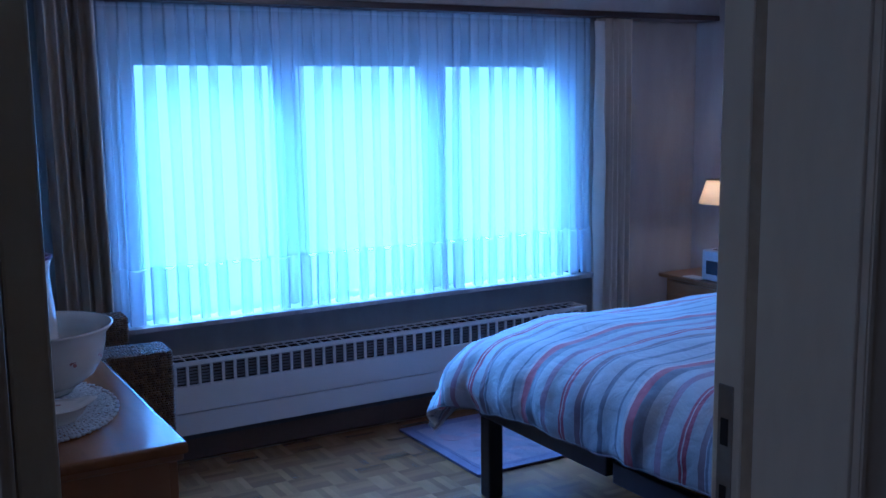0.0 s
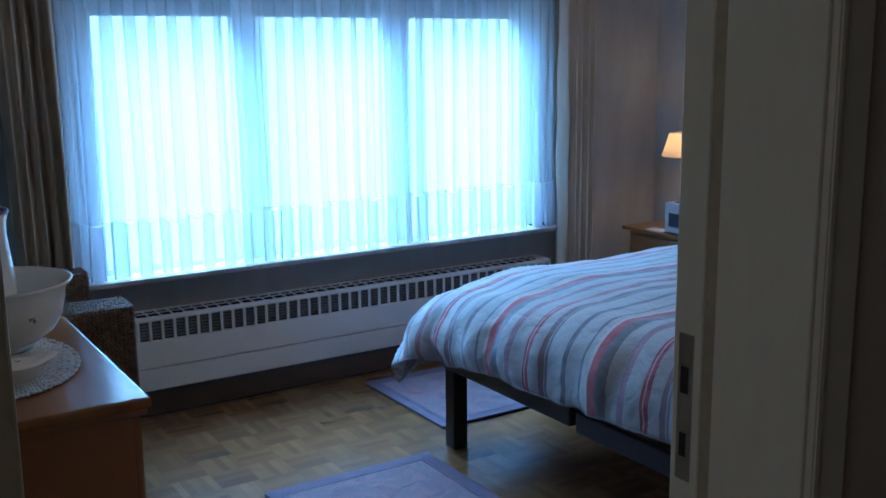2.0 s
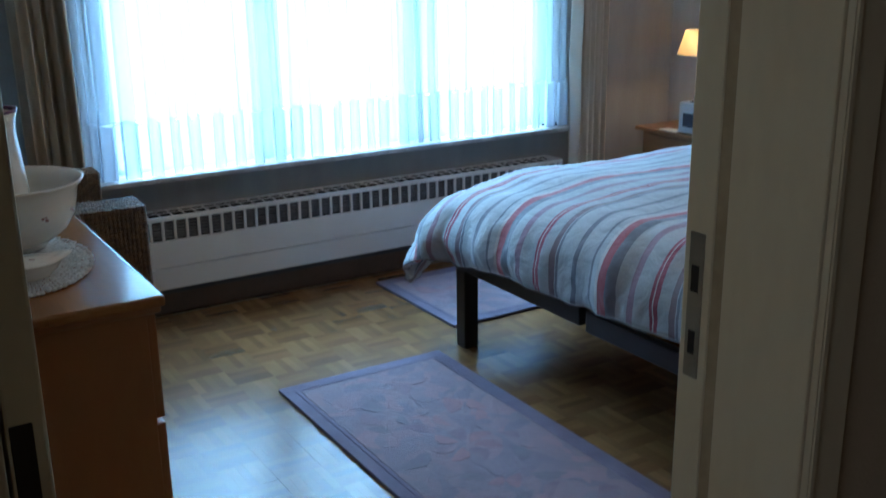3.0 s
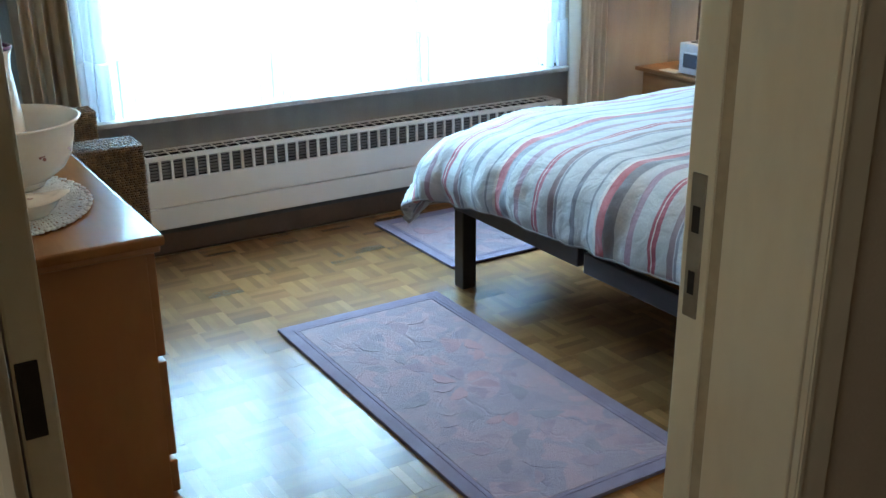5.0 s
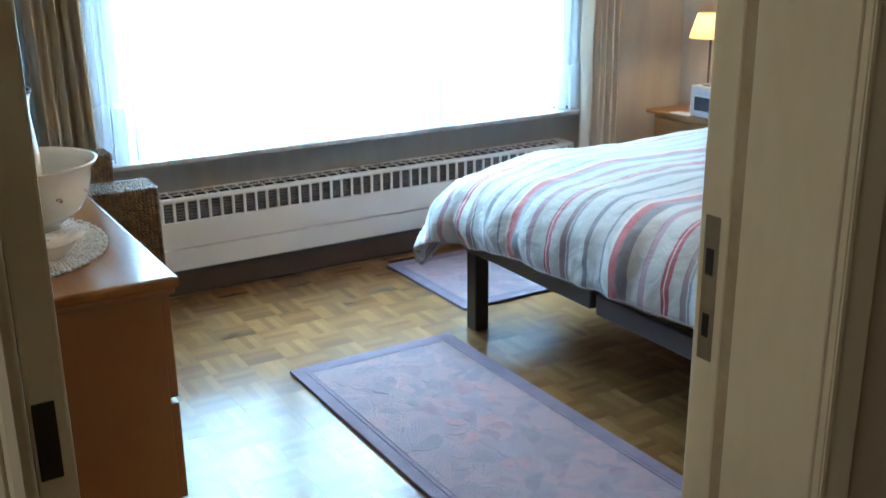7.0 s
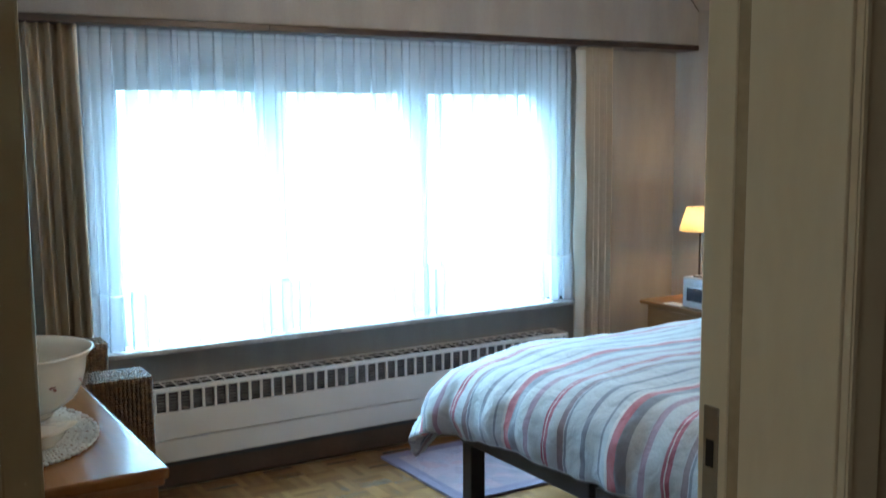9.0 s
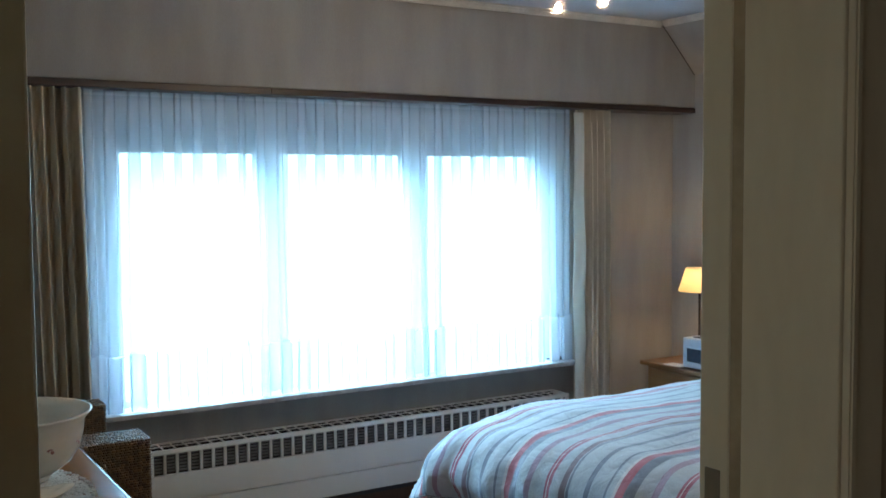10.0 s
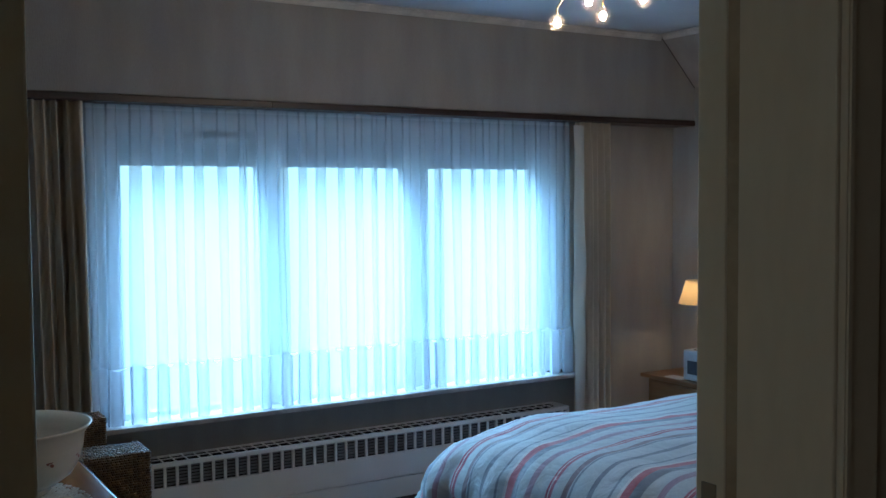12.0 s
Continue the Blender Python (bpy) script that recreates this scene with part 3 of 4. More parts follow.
def voile(x0, x1, y, z0, z1, rows, plain=False, scallop=0.0):
    """Thin cloth laid in flat overlapping folds with single cloth between them; the folds spread and lean on the way down."""
    rnd = random.Random(21)
    top, foot = 2.02, 0.626
    stops = []
    x = x0
    while x < x1 - 0.05:
        w = min(rnd.uniform(0.078, 0.112), x1 - x)
        gap_top, gap_low = rnd.uniform(0.42, 0.58), rnd.uniform(0.34, 0.52)
        lean = rnd.uniform(-0.012, 0.012)
        inner = rnd.uniform(0.25, 0.75)
        twice = rnd.random() < 0.5
        # place along the fold (0 at its near edge, 1 at its far edge), depth towards the room
        tuck = rnd.uniform(0.1, 0.2)
        fold = [(1.0, 0.008), (0.0, 0.014), (tuck, 0.018), (0.0, 0.022), (1.0, 0.022), (1 - tuck, 0.014), (1.0, 0.003)]
        if not plain:
            fold = [(1.0, 0.010), (0.0, 0.018), (inner, 0.022), (inner - 0.2, 0.026), (1.0, 0.004)] if twice else [(1.0, 0.008), (0.0, 0.020), (1.0, 0.002)]
        stops.append((x, w, gap_top, gap_low, lean, fold))
        x += w

    def row(v):
        pts = [(x0, 0.0)]
        loose = 0.45 + 0.7 * (1 - v)
        for x, w, g1, g0, lean, fold in stops:
            g = g1 * v + g0 * (1 - v)
            sway = lean * (1 - v) + 0.003 * math.sin(5 * v + 90 * x)
            pts.append((x + w * g + sway, 0.004))
            for a, d in fold:
                end = x + w + (0.0 if a == 1.0 else sway)
                pts.append((x + w * g + sway + a * (end - x - w * g - sway), d))
        out = []
        for (xa, da), (xb, db) in zip(pts, pts[1:]):
            for k in range(4):
                f = k / 4
                e = f * f * (3 - 2 * f)
                out.append((xa + (xb - xa) * f, y - loose * (da + (db - da) * e + (0.016 if db > 0.015 or da > 0.015 else 0.004) * math.sin(math.pi * f))))
        out.append((pts[-1][0], y - loose * pts[-1][1]))
        return out

    bm = bmesh.new()
    grid = []
    for r in range(rows + 1):
        z = z0 + (z1 - z0) * r / rows
        lift = scallop if r == 0 else 0.0
        wavy = 0.6 * scallop if r == rows else 0.0
        grid.append([bm.verts.new((px, py, z + lift * (1 - min(1.0, (y - py) / 0.035)) ** 2 + wavy * math.sin(64 * px + 3 * math.sin(9 * px)))) for px, py in row((z - foot) / (top - foot))])
    for lo, hi in zip(grid, grid[1:]):
        for k in range(len(lo) - 1):
            bm.faces.new((lo[k], lo[k + 1], hi[k + 1], hi[k]))
    return bm


def sheer_curtain():
    t = thing("sheer_curtain", (2.24, 4.46, 0.624), "white pleated sheer voile curtain hanging closed before the window", "curtain")
    part("cloth", voile(0.90, 3.56, 4.472, 0.872, 2.002, 12), M["sheer"], t, smooth=True)
    part("hem", voile(0.90, 3.56, 4.472, 0.626, 0.874, 8, True, 0.022), M["hem"], t, "double sewn hem", smooth=True)
    part("heading_tape", voile(0.90, 3.56, 4.472, 2.0, 2.022, 2), M["hem"], t, "gathered heading tape", smooth=True)


sheer_curtain()


def strap_winder():
    t = thing("strap_winder", (0.955, 4.53, 1.13), "white plastic shutter strap winder on the wall", "strap winder")
    part("case", box(0.935, 0.975, YN - 0.022, YN - 0.001, 1.04, 1.24, 0.004), M["frame"], t)
    part("strap", box(0.946, 0.964, YN - 0.010, YN - 0.007, 1.2405, 2.0), M["shutter"], t, "grey woven strap")


strap_winder()
solo("black_box", box(3.44, 3.54, 4.47, 4.53, 0.6225, 0.645, 0.004), M["slot"], (3.49, 4.5, 0.6225), "small flat black box on the window sill", "box")


def drape(x0, x1, seed, label):
    t = thing("drape", ((x0 + x1) / 2, 4.42, 0.02), label, "curtain", "drapes beside the window")
    z0 = 0.03 if x0 > 3 else 0.5
    ob = part("cloth", pleats(x0, x1, 4.408, z0, 2.02, 0.048, 0.016, 0.046, seed, 16, 24, 0.3, 1.1, 1.0, 0.3, 0.02 if x0 < 3 else 0.0), M["drape"], t, smooth=True)
    md = ob.modifiers.new("thickness", "SOLIDIFY")
    md.thickness = 0.004
    part("heading", pleats(x0, x1, 4.403, z0, 2.02, 0.048, 0.016, 0.046, seed, 16, 3, 0.3, 1.1, 1.0, 0.3, 0.02 if x0 < 3 else 0.0, 0.965), M["drape"], t, "stiff gathered heading", True)
    if x0 > 3:
        def turned_edge(u, v):
            wave = 0.006 * math.sin(9 * v + 3 * u) + 0.004 * math.sin(23 * v)
            return (x0 - 0.052 + 0.078 * u + wave, 4.378 - 0.014 * math.sin(math.pi * u) - 0.012 * (1 - v), z0 + (2.0 - z0) * v)
        ln = part("turned_edge", grid_mesh(turned_edge, 10, 30), M["lining"], t, "pale lining turned out along the edge", True)
        ln.modifiers.new("thickness", "SOLIDIFY").thickness = 0.003


drape(0.70, 0.925, 3, "beige pleated drape drawn aside at the window")
drape(3.568, 3.80, 8, "beige pleated drape drawn aside near the nightstand")


# radiator
def radiator():
    x0, x1, y0, y1 = 0.98, 3.46, 4.36, 4.50
    t = thing("radiator", ((x0 + x1) / 2, 4.43, 0.085), "long low white enamelled convector radiator with a grille", "radiator")
    part("lower_panel", box(x0, x1, y0, y0 + 0.02, 0.118, 0.218, 0.003), M["enamel"], t)
    part("upper_panel", box(x0, x1, y0, y0 + 0.02, 0.222, 0.345, 0.003), M["enamel"], t)
    part("bottom_strip", box(x0, x1, y0 + 0.008, y0 + 0.03, 0.096, 0.1165, 0.002), M["dark_metal"], t, "dark metal strip")
    for x in (x0 - 0.012, x1):
        part("end_panel", box(x, x + 0.012, y0, y1, 0.096, 0.455, 0.003), M["enamel"], t)
    part("front_rail", box(x0, x1, y0, y0 + 0.016, 0.435, 0.457, 0.005), M["enamel"], t)
    part("top_rail", box(x0, x1, y0 + 0.070, y0 + 0.076, 0.4525, 0.457, 0.001), M["enamel"], t)
    part("top_rail", box(x0, x1, y1 - 0.012, y1, 0.449, 0.457, 0.002), M["enamel"], t)
    part("core", boxes((x0 + 0.005, x1 - 0.005, y0 + 0.03, y1 - 0.004, 0.098, 0.36)), M["core"], t, "near-black core with the radiator's inner shade in its colour")
    # dark sheet added as shade behind the grille, hiding the lit wall
    part("grille_shade", box(x0 + 0.005, x1 - 0.005, y1 - 0.016, y1 - 0.004, 0.3605, 0.4485), M["core"], t, "dark sheet added for the shade behind the grille")
    pitch = 1.428 / 26
    n = int((x1 - x0) / pitch) + 1
    for k in range(n):
        x = 1.2 + (k - 3.5) * pitch
        if x0 < x < x1 - 0.012:
            part("front_bar", box(x - 0.0065, x + 0.0065, y0 + 0.001, y0 + 0.012, 0.3452, 0.4352, 0.002, 1), M["enamel"], t)
            part("top_bar", box(x - 0.004, x + 0.004, y0 + 0.0165, y1 - 0.0125, 0.452, 0.456, 0.001, 1), M["enamel"], t)
    for k in range(6):
        z = 0.352 + k * 0.0145
        part("fin", box(x0 + 0.003, x1 - 0.003, y0 + 0.016, y0 + 0.026, z, z + 0.007), M["fin"], t, "grey metal fin")


radiator()


# bed
def bed():
    t = thing("bed", (3.2, 2.55, 0), "dark stained wooden double bed base with square legs", "bed")
    x0, x1, ya, yb, ym, yn = 2.115, 4.36, 3.345, 1.745, 2.545, 2.494
    part("foot_beam", box(x0, x0 + 0.03, ym, ya, 0.335, 0.41, 0.006), M["bed_wood"], t)
    part("foot_beam", box(x0 - 0.016, x0 + 0.018, yb, yn, 0.335, 0.41, 0.006), M["bed_wood"], t)
    for y in (ya - 0.03, ym, yn - 0.03, yb):
        part("side_beam", box(x0 + 0.031, x1, y, y + 0.03, 0.335, 0.41, 0.005), M["bed_wood"], t)
    part("head_beam", box(x1, x1 + 0.03, yb, ya, 0.335, 0.41, 0.005), M["bed_wood"], t)
    for x in (x0 + 0.003, x1 - 0.05):
        for y in (ya - 0.072, yb + 0.004):
            part("leg", box(x, x + 0.066, y, y + 0.066, 0, 0.334, 0.006), M["bed_wood"], t)
    for k in range(14):
        x = x0 + 0.1 + k * 0.155
        part("slat", box(x, x + 0.06, yb + 0.031, ya - 0.031, 0.40, 0.412, 0.002, 1), M["pine_top"], t, "pale wooden slat")
    solo("mattress", box(2.16, 4.35, 1.77, 3.33, 0.413, 0.58, 0.05, 3), M["mattress"], (3.2, 2.55, 0.413), "cream ticking mattress on the bed base", "mattress", smooth=True)


bed()


def ease(v):
    v = min(1.0, max(0.0, v))
    return v * v * (3 - 2 * v)


def duvet():
    zt, r = 0.677, 0.19
    xe, y_far, y_near = 2.25, 3.35, 2.0
    r_side = 0.27
    fx0, fx1, fy0, fy1 = 1.85, 4.34, 1.55, 3.86
    nx, ny = 150, 150
    bm = bmesh.new()
    uv = bm.loops.layers.uv.new("flat")
    flat = {}

    def fn(u, v):
        fx, fy = fx0 + (fx1 - fx0) * u, fy0 + (fy1 - fy0) * v
        a = max(0.0, xe - fx) * (1 - 0.16 * min(1, max(0, (3.3 - fy) / 1.3)))
        b = fy - y_far if fy > y_far else (fy - y_near if fy < y_near else 0.0)
        d = math.hypot(a, b)
        top = zt + 0.012 * noise.noise((fx * 2.2, fy * 2.2, 1)) + 0.008 * noise.noise((fx * 6, fy * 6, 4)) + 0.004 * noise.noise((fx * 9, fy * 22, 6))
        top += 0.045 * max(0, (fx - 3.2) / 1.1) ** 2
        tilt = 0.065 - 0.081 * (fy - 2.137) + 0.012 * math.sin(math.pi * min(1, max(0, (fy - 2.1) / 1.2)))
        tilt = max(-0.036, min(0.07, tilt))
        top += tilt + 0.045 * ease((fx - 2.15) / 0.45) * (0.3 + 0.7 * ease((fy - 2.3) / 0.9))
        if d < 1e-6:
            return Vector((fx, fy, top))
        nxv, nyv = -a / d, b / d
        corner = 2 * a * abs(b) / (a * a + b * b)
        dm = 0.54 + 0.05 * corner ** 0.5
        d = dm + 0.4 * (d - dm) if d > dm else d
        most = 1.95 - 0.68 * corner
        q = (r * a + r_side * abs(b)) / (a + abs(b)) + 0.07 * corner
        th = min(d / q, most)
        rest = max(0.0, d - most * q)
        out = q * math.sin(th) + rest * math.cos(most)
        drop = (q * (1 - math.cos(th)) + rest * math.sin(most)) * (1 + (tilt if tilt > 0 else 0.25 * tilt) / 0.28)
        along = fy if a > abs(b) else fx
        w = min(1.0, d / 0.4)
        out += w * (0.016 * math.sin(along * 26 + 2 * noise.noise((along * 3, 0, 0))) * noise.noise((along * 4, 3, d * 3)) * 2 + 0.02 * noise.noise((fx * 8, fy * 11, 2)) + 0.008 * noise.noise((fx * 24, fy * 24, 7)))
        p = Vector((fx if a == 0 else xe, fy if b == 0 else (y_far if b > 0 else y_near), top - drop))
        return p + Vector((nxv * out, nyv * out, 0))

    vs = []
    for i in range(nx + 1):
        row = []
        for j in range(ny + 1):
            v = bm.verts.new(fn(i / nx, j / ny))
            flat[v] = (fx0 + (fx1 - fx0) * i / nx, fy0 + (fy1 - fy0) * j / ny)
            row.append(v)
        vs.append(row)
    for i in range(nx):
        for j in range(ny):
            f = bm.faces.new((vs[i][j], vs[i + 1][j], vs[i + 1][j + 1], vs[i][j + 1]))
            for lp in f.loops:
                lp[uv].uv = flat[lp.vert]
    ob = solo("duvet", bm, M["duvet"], (3.2, 2.55, 0.58), "plump cotton duvet with red, grey and mauve stripes", "duvet", smooth=True)
    md = ob.modifiers.new("thickness", "SOLIDIFY")
    md.thickness, md.offset = 0.03, -1
    part("piping", rod([fn(0, k / 90) for k in range(91)], 0.003, 8), M["cotton_edge"], ob, "grey cotton piping along the edge", True)
    part("piping", rod([fn(k / 90, 1) for k in range(91)], 0.003, 8), M["cotton_edge"], ob, "grey cotton piping along the edge", True)


duvet()


# rugs
def rug(x0, x1, y0, y1, label):
    t = thing("rug", ((x0 + x1) / 2, (y0 + y1) / 2, 0), label, "rug", "violet rugs on the parquet")

    def rim(a, b, top, name, words):
        """Four strips of pile between two insets from the rug's edge."""
        for q in ((x0 + a, x1 - a, y0 + a, y0 + b), (x0 + a, x1 - a, y1 - b, y1 - a), (x0 + a, x0 + b, y0 + b, y1 - b), (x1 - b, x1 - a, y0 + b, y1 - b)):
            part(name, box(*q, 0.001, top, 0.0016), M["rug_border"], t, words)

    rim(0.0, 0.044, 0.013, "border", "plain violet border")
    rim(0.0452, 0.060, 0.0134, "border_ridge", "narrow raised violet line")
    b = 0.0612
    part("field", box(x0 + b, x1 - b, y0 + b, y1 - b, 0.001, 0.013, 0.003), M["rug"], t)
    rnd = random.Random(round(x0 * 1000))
    cx, cy = (x0 + x1) / 2, (y0 + y1) / 2

    def petal(px, py, ang, ln, wd, mat, high):
        """A carved petal: its outer edge stands up from the pile, its inner edge sinks into it."""
        bm = bmesh.new()
        n = 14
        ca, sa = math.cos(ang), math.sin(ang)

        def at(a, c, z):
            return bm.verts.new((px + a * ca - c * sa, py + a * sa + c * ca, z))
        rows = []
        for k in range(n + 1):
            a = ln * (k / n - 0.5)
            bow = 0.16 * ln * math.cos(math.pi * a / ln)
            half = 0.5 * wd * math.sin(math.pi * k / n) ** 0.8 + 0.0006
            lift = high * math.sin(math.pi * k / n) ** 0.6
            wave = 0.05 * wd * math.sin(1.7 * k + px * 40)
            rows.append([at(a, bow + half + wave, 0.0122), at(a, bow + half + wave - 0.0004, 0.01305 + lift), at(a, bow + 0.2 * half, 0.01303 + 0.45 * lift), at(a, bow - half - wave, 0.01301)])
        for u, v in zip(rows, rows[1:]):
            for k in range(3):
                bm.faces.new((u[k], v[k], v[k + 1], u[k + 1]))
        bmesh.ops.recalc_face_normals(bm, faces=bm.faces)
        if bm.faces[1].normal.z < 0:
            bmesh.ops.reverse_faces(bm, faces=bm.faces)
        part("petal", bm, mat, t)

    tones = [M["petal_rose"], M["rug"], M["petal_mauve"], M["rug"], M["petal_grey"]]
    for k in range(7):
        a = 2 * math.pi * k / 7 + 0.2
        petal(cx + 0.075 * math.cos(a), cy + 0.075 * math.sin(a), a, 0.10, 0.05, tones[k % 2 * 2], 0.0016)
    made = [(cx, cy, 0.14)]
    for k in range(900):
        px, py = rnd.uniform(x0 + 0.14, x1 - 0.14), rnd.uniform(y0 + 0.14, y1 - 0.14)
        ln = rnd.uniform(0.07, 0.16)
        if all(math.hypot(px - a, py - b) > 0.36 * ln + c * 0.42 for a, b, c in made):
            made.append((px, py, ln))
            petal(px, py, rnd.uniform(0, 6.28), ln, ln * rnd.uniform(0.3, 0.6), rnd.choice(tones), rnd.uniform(0.0004, 0.0019))
    part("backing", box(x0 + 0.002, x1 - 0.002, y0 + 0.002, y1 - 0.002, 0.0005, 0.008), M["rug_border"], t)


rug(1.305, 2.005, 1.81, 3.30, "violet rug with carved pink flower pattern before the bed")
rug(2.207, 3.6, 3.50, 4.216, "violet rug with plain border between bed and radiator")


# chest of drawers and what stands on it
def dresser():
    t = thing("chest_of_drawers", (0.38, 2.8, 0), "honey varnished pine chest of drawers with a moulded top", "chest of drawers")
    y0, y1, xf = 2.35, 3.20, 0.626
    part("top", box(XW + 0.02, 0.648, 2.315, 3.235, 0.772, 0.80, 0.010, 3), M["pine_top"], t)
    part("top_moulding", box(XW + 0.03, 0.64, 2.332, 3.218, 0.752, 0.7715, 0.007, 3), M["pine"], t)
    part("body", box(XW + 0.03, xf - 0.018, y0, y1, 0.06, 0.7515, 0.003), M["pine"], t)
    part("plinth", box(XW + 0.03, xf + 0.004, y0 - 0.008, y1 + 0.008, 0.0, 0.0595, 0.005), M["pine"], t)
    for z0, z1 in ((0.068, 0.165), (0.180, 0.451), (0.466, 0.742)):
        part("drawer", box(xf - 0.0175, xf + 0.006, y0 + 0.012, y1 - 0.012, z0, z1, 0.005), M["pine"], t)


dresser()


def doily(cx, cy, rx, ry):
    """Oval crochet lace: rings of open stitches between plain ones, a ruffled rim and a scalloped edge."""
    bm = bmesh.new()
    petals = 46
    rows = [0.1 + 0.9 * k / 26 for k in range(27)]
    seg = petals * 8
    rings = []
    for k, f in enumerate(rows):
        ring = []
        for i in range(seg):
            a = 2 * math.pi * i / seg
            rr = f * (1 + (0.02 * abs(math.sin(a * petals / 2)) if f > 0.9 else 0))
            ruffle = 0.0035 * math.sin(a * petals / 2 + 0.4 * math.sin(5 * a)) * max(0, f - 0.55) / 0.45
            z = 0.8042 + ruffle + 0.0012 * (k % 2) + 0.0008 * math.sin(3 * i + k)
            ring.append(bm.verts.new((cx + rx * rr * math.cos(a), cy + ry * rr * math.sin(a), max(z, 0.8022))))
        rings.append(ring)
    mid = bm.verts.new((cx, cy, 0.8042))
    for i in range(seg):
        bm.faces.new((mid, rings[0][i], rings[0][(i + 1) % seg]))
    for k, (a, b) in enumerate(zip(rings, rings[1:])):
        for i in range(seg):
            if k % 2 and (i + k) % 3 == 0:
                continue
            bm.faces.new((a[i], a[(i + 1) % seg], b[(i + 1) % seg], b[i]))
    ob = solo("doily", bm, M["lace"], (cx, cy, 0.801), "oval white crochet lace doily on the chest", "doily")
    md = ob.modifiers.new("thickness", "SOLIDIFY")
    md.thickness = 0.0016
    for i in range(petals * 2):
        a = 2 * math.pi * i / (petals * 2)
        part("scallop", ball((cx + rx * 1.025 * math.cos(a), cy + ry * 1.025 * math.sin(a), 0.8055 + 0.002 * (i % 2)), 0.0072, 8, 0.5), M["lace"], ob)


doily(0.355, 2.78, 0.215, 0.30)


def decal(ob, c, normal_angle, size, tilt=0.0):
    """Painted sprig: a few small petals lying on the china."""
    for dx, dz, s in ((0, 0, 1.0), (-0.7, 0.6, 0.6), (0.8, 0.4, 0.55), (0.2, -1.0, 0.5), (-0.5, -0.6, 0.4)):
        bm = ball((0, 0, 0), size * s * 0.5, 10)
        bmesh.ops.scale(bm, vec=(1, 0.08, 0.8), verts=bm.verts)
        bmesh.ops.translate(bm, vec=(dx * size * 0.6, 0, dz * size * 0.6), verts=bm.verts)
        bmesh.ops.transform(bm, matrix=Matrix.Translation(c) @ pose(0, 0, 0, 0, 0, normal_angle) @ pose(0, 0, 0, tilt, 0, 0), verts=bm.verts)
        part("flower_sprig", bm, M["flower"], ob, "red-brown painted sprig")


def washbasin():
    cx, cy, z = 0.409, 2.93, 0.807
    prof = [(0.0, 0.002), (0.088, 0.0), (0.094, 0.005), (0.088, 0.012), (0.112, 0.02), (0.150, 0.045), (0.173, 0.08), (0.182, 0.115), (0.185, 0.142), (0.203, 0.160), (0.206, 0.165), (0.198, 0.166), (0.178, 0.148), (0.173, 0.122), (0.160, 0.088), (0.125, 0.056), (0.0, 0.04)]
    prof = [(r, z + 1.14 * h) for r, h in prof]
    ob = solo("washbasin", lathe(prof, cx, cy, 64), M["china"], (cx, cy, z), "white china wash bowl with small red-brown sprigs", "bowl", smooth=True)
    for a, h in ((-68, 0.118), (-33, 0.120), (0, 0.120)):
        rr = 0.1755
        decal(ob, (cx + rr * math.cos(radians(a)), cy + rr * math.sin(radians(a)), z + h), a + 90, 0.025, -14)
    jx, jy, jz = 0.378, 2.93, 0.850
    prof = [(0.0, jz), (0.062, jz), (0.068, jz + 0.01), (0.084, jz + 0.05), (0.092, jz + 0.10), (0.089, jz + 0.16), (0.082, jz + 0.23), (0.077, jz + 0.28), (0.079, jz + 0.31), (0.086, jz + 0.335), (0.080, jz + 0.334), (0.064, jz + 0.30), (0.0, jz + 0.2)]
    j = solo("jug", lathe(prof, jx, jy, 48), M["china"], (jx, jy, jz), "tall white china water jug standing in the bowl", "jug", smooth=True)
    part("rim", lathe([(0.078, jz + 0.333), (0.087, jz + 0.334), (0.088, jz + 0.342), (0.079, jz + 0.342), (0.078, jz + 0.333)], jx, jy, 48), M["purple"], j, "purple glazed rim", True)
    part("handle", rod([(jx - 0.055, jy + 0.02, jz + 0.28), (jx - 0.12, jy + 0.05, jz + 0.27), (jx - 0.14, jy + 0.06, jz + 0.2), (jx - 0.082, jy + 0.03, jz + 0.12)], 0.009), M["china"], j, "", True)


washbasin()


def soap_dish():
    cx, cy, z = 0.382, 2.615, 0.806

    def fn(u, v):
        a = 2 * math.pi * u
        f = [0.0, 0.55, 0.6, 0.95, 1.06, 1.0, 0.6, 0.0]
        hgt = [0.002, 0.0, 0.009, 0.036, 0.043, 0.046, 0.052, 0.057]
        k = min(int(v * 7), 6)
        w = v * 7 - k
        r, h = f[k] * (1 - w) + f[k + 1] * w, hgt[k] * (1 - w) + hgt[k + 1] * w
        tip = 1 + 0.25 * max(0.0, math.cos(a)) ** 8
        return (cx + 0.092 * r * tip * math.cos(a), cy + 0.06 * r * math.sin(a), z + h + 0.012 * max(0, math.cos(a)) ** 8 * (r > 0.8))
    bm = grid_mesh(fn, 48, 21)
    ob = solo("soap_dish", bm, M["china"], (cx, cy, z), "small lidded white china soap dish on the doily", "dish", smooth=True)
    part("lid_knob", ball((cx - 0.02, cy, z + 0.062), 0.009, 14), M["china"], ob, "", True)
    decal(ob, (cx + 0.02, cy - 0.025, z + 0.053), 0, 0.010, -70)


soap_dish()


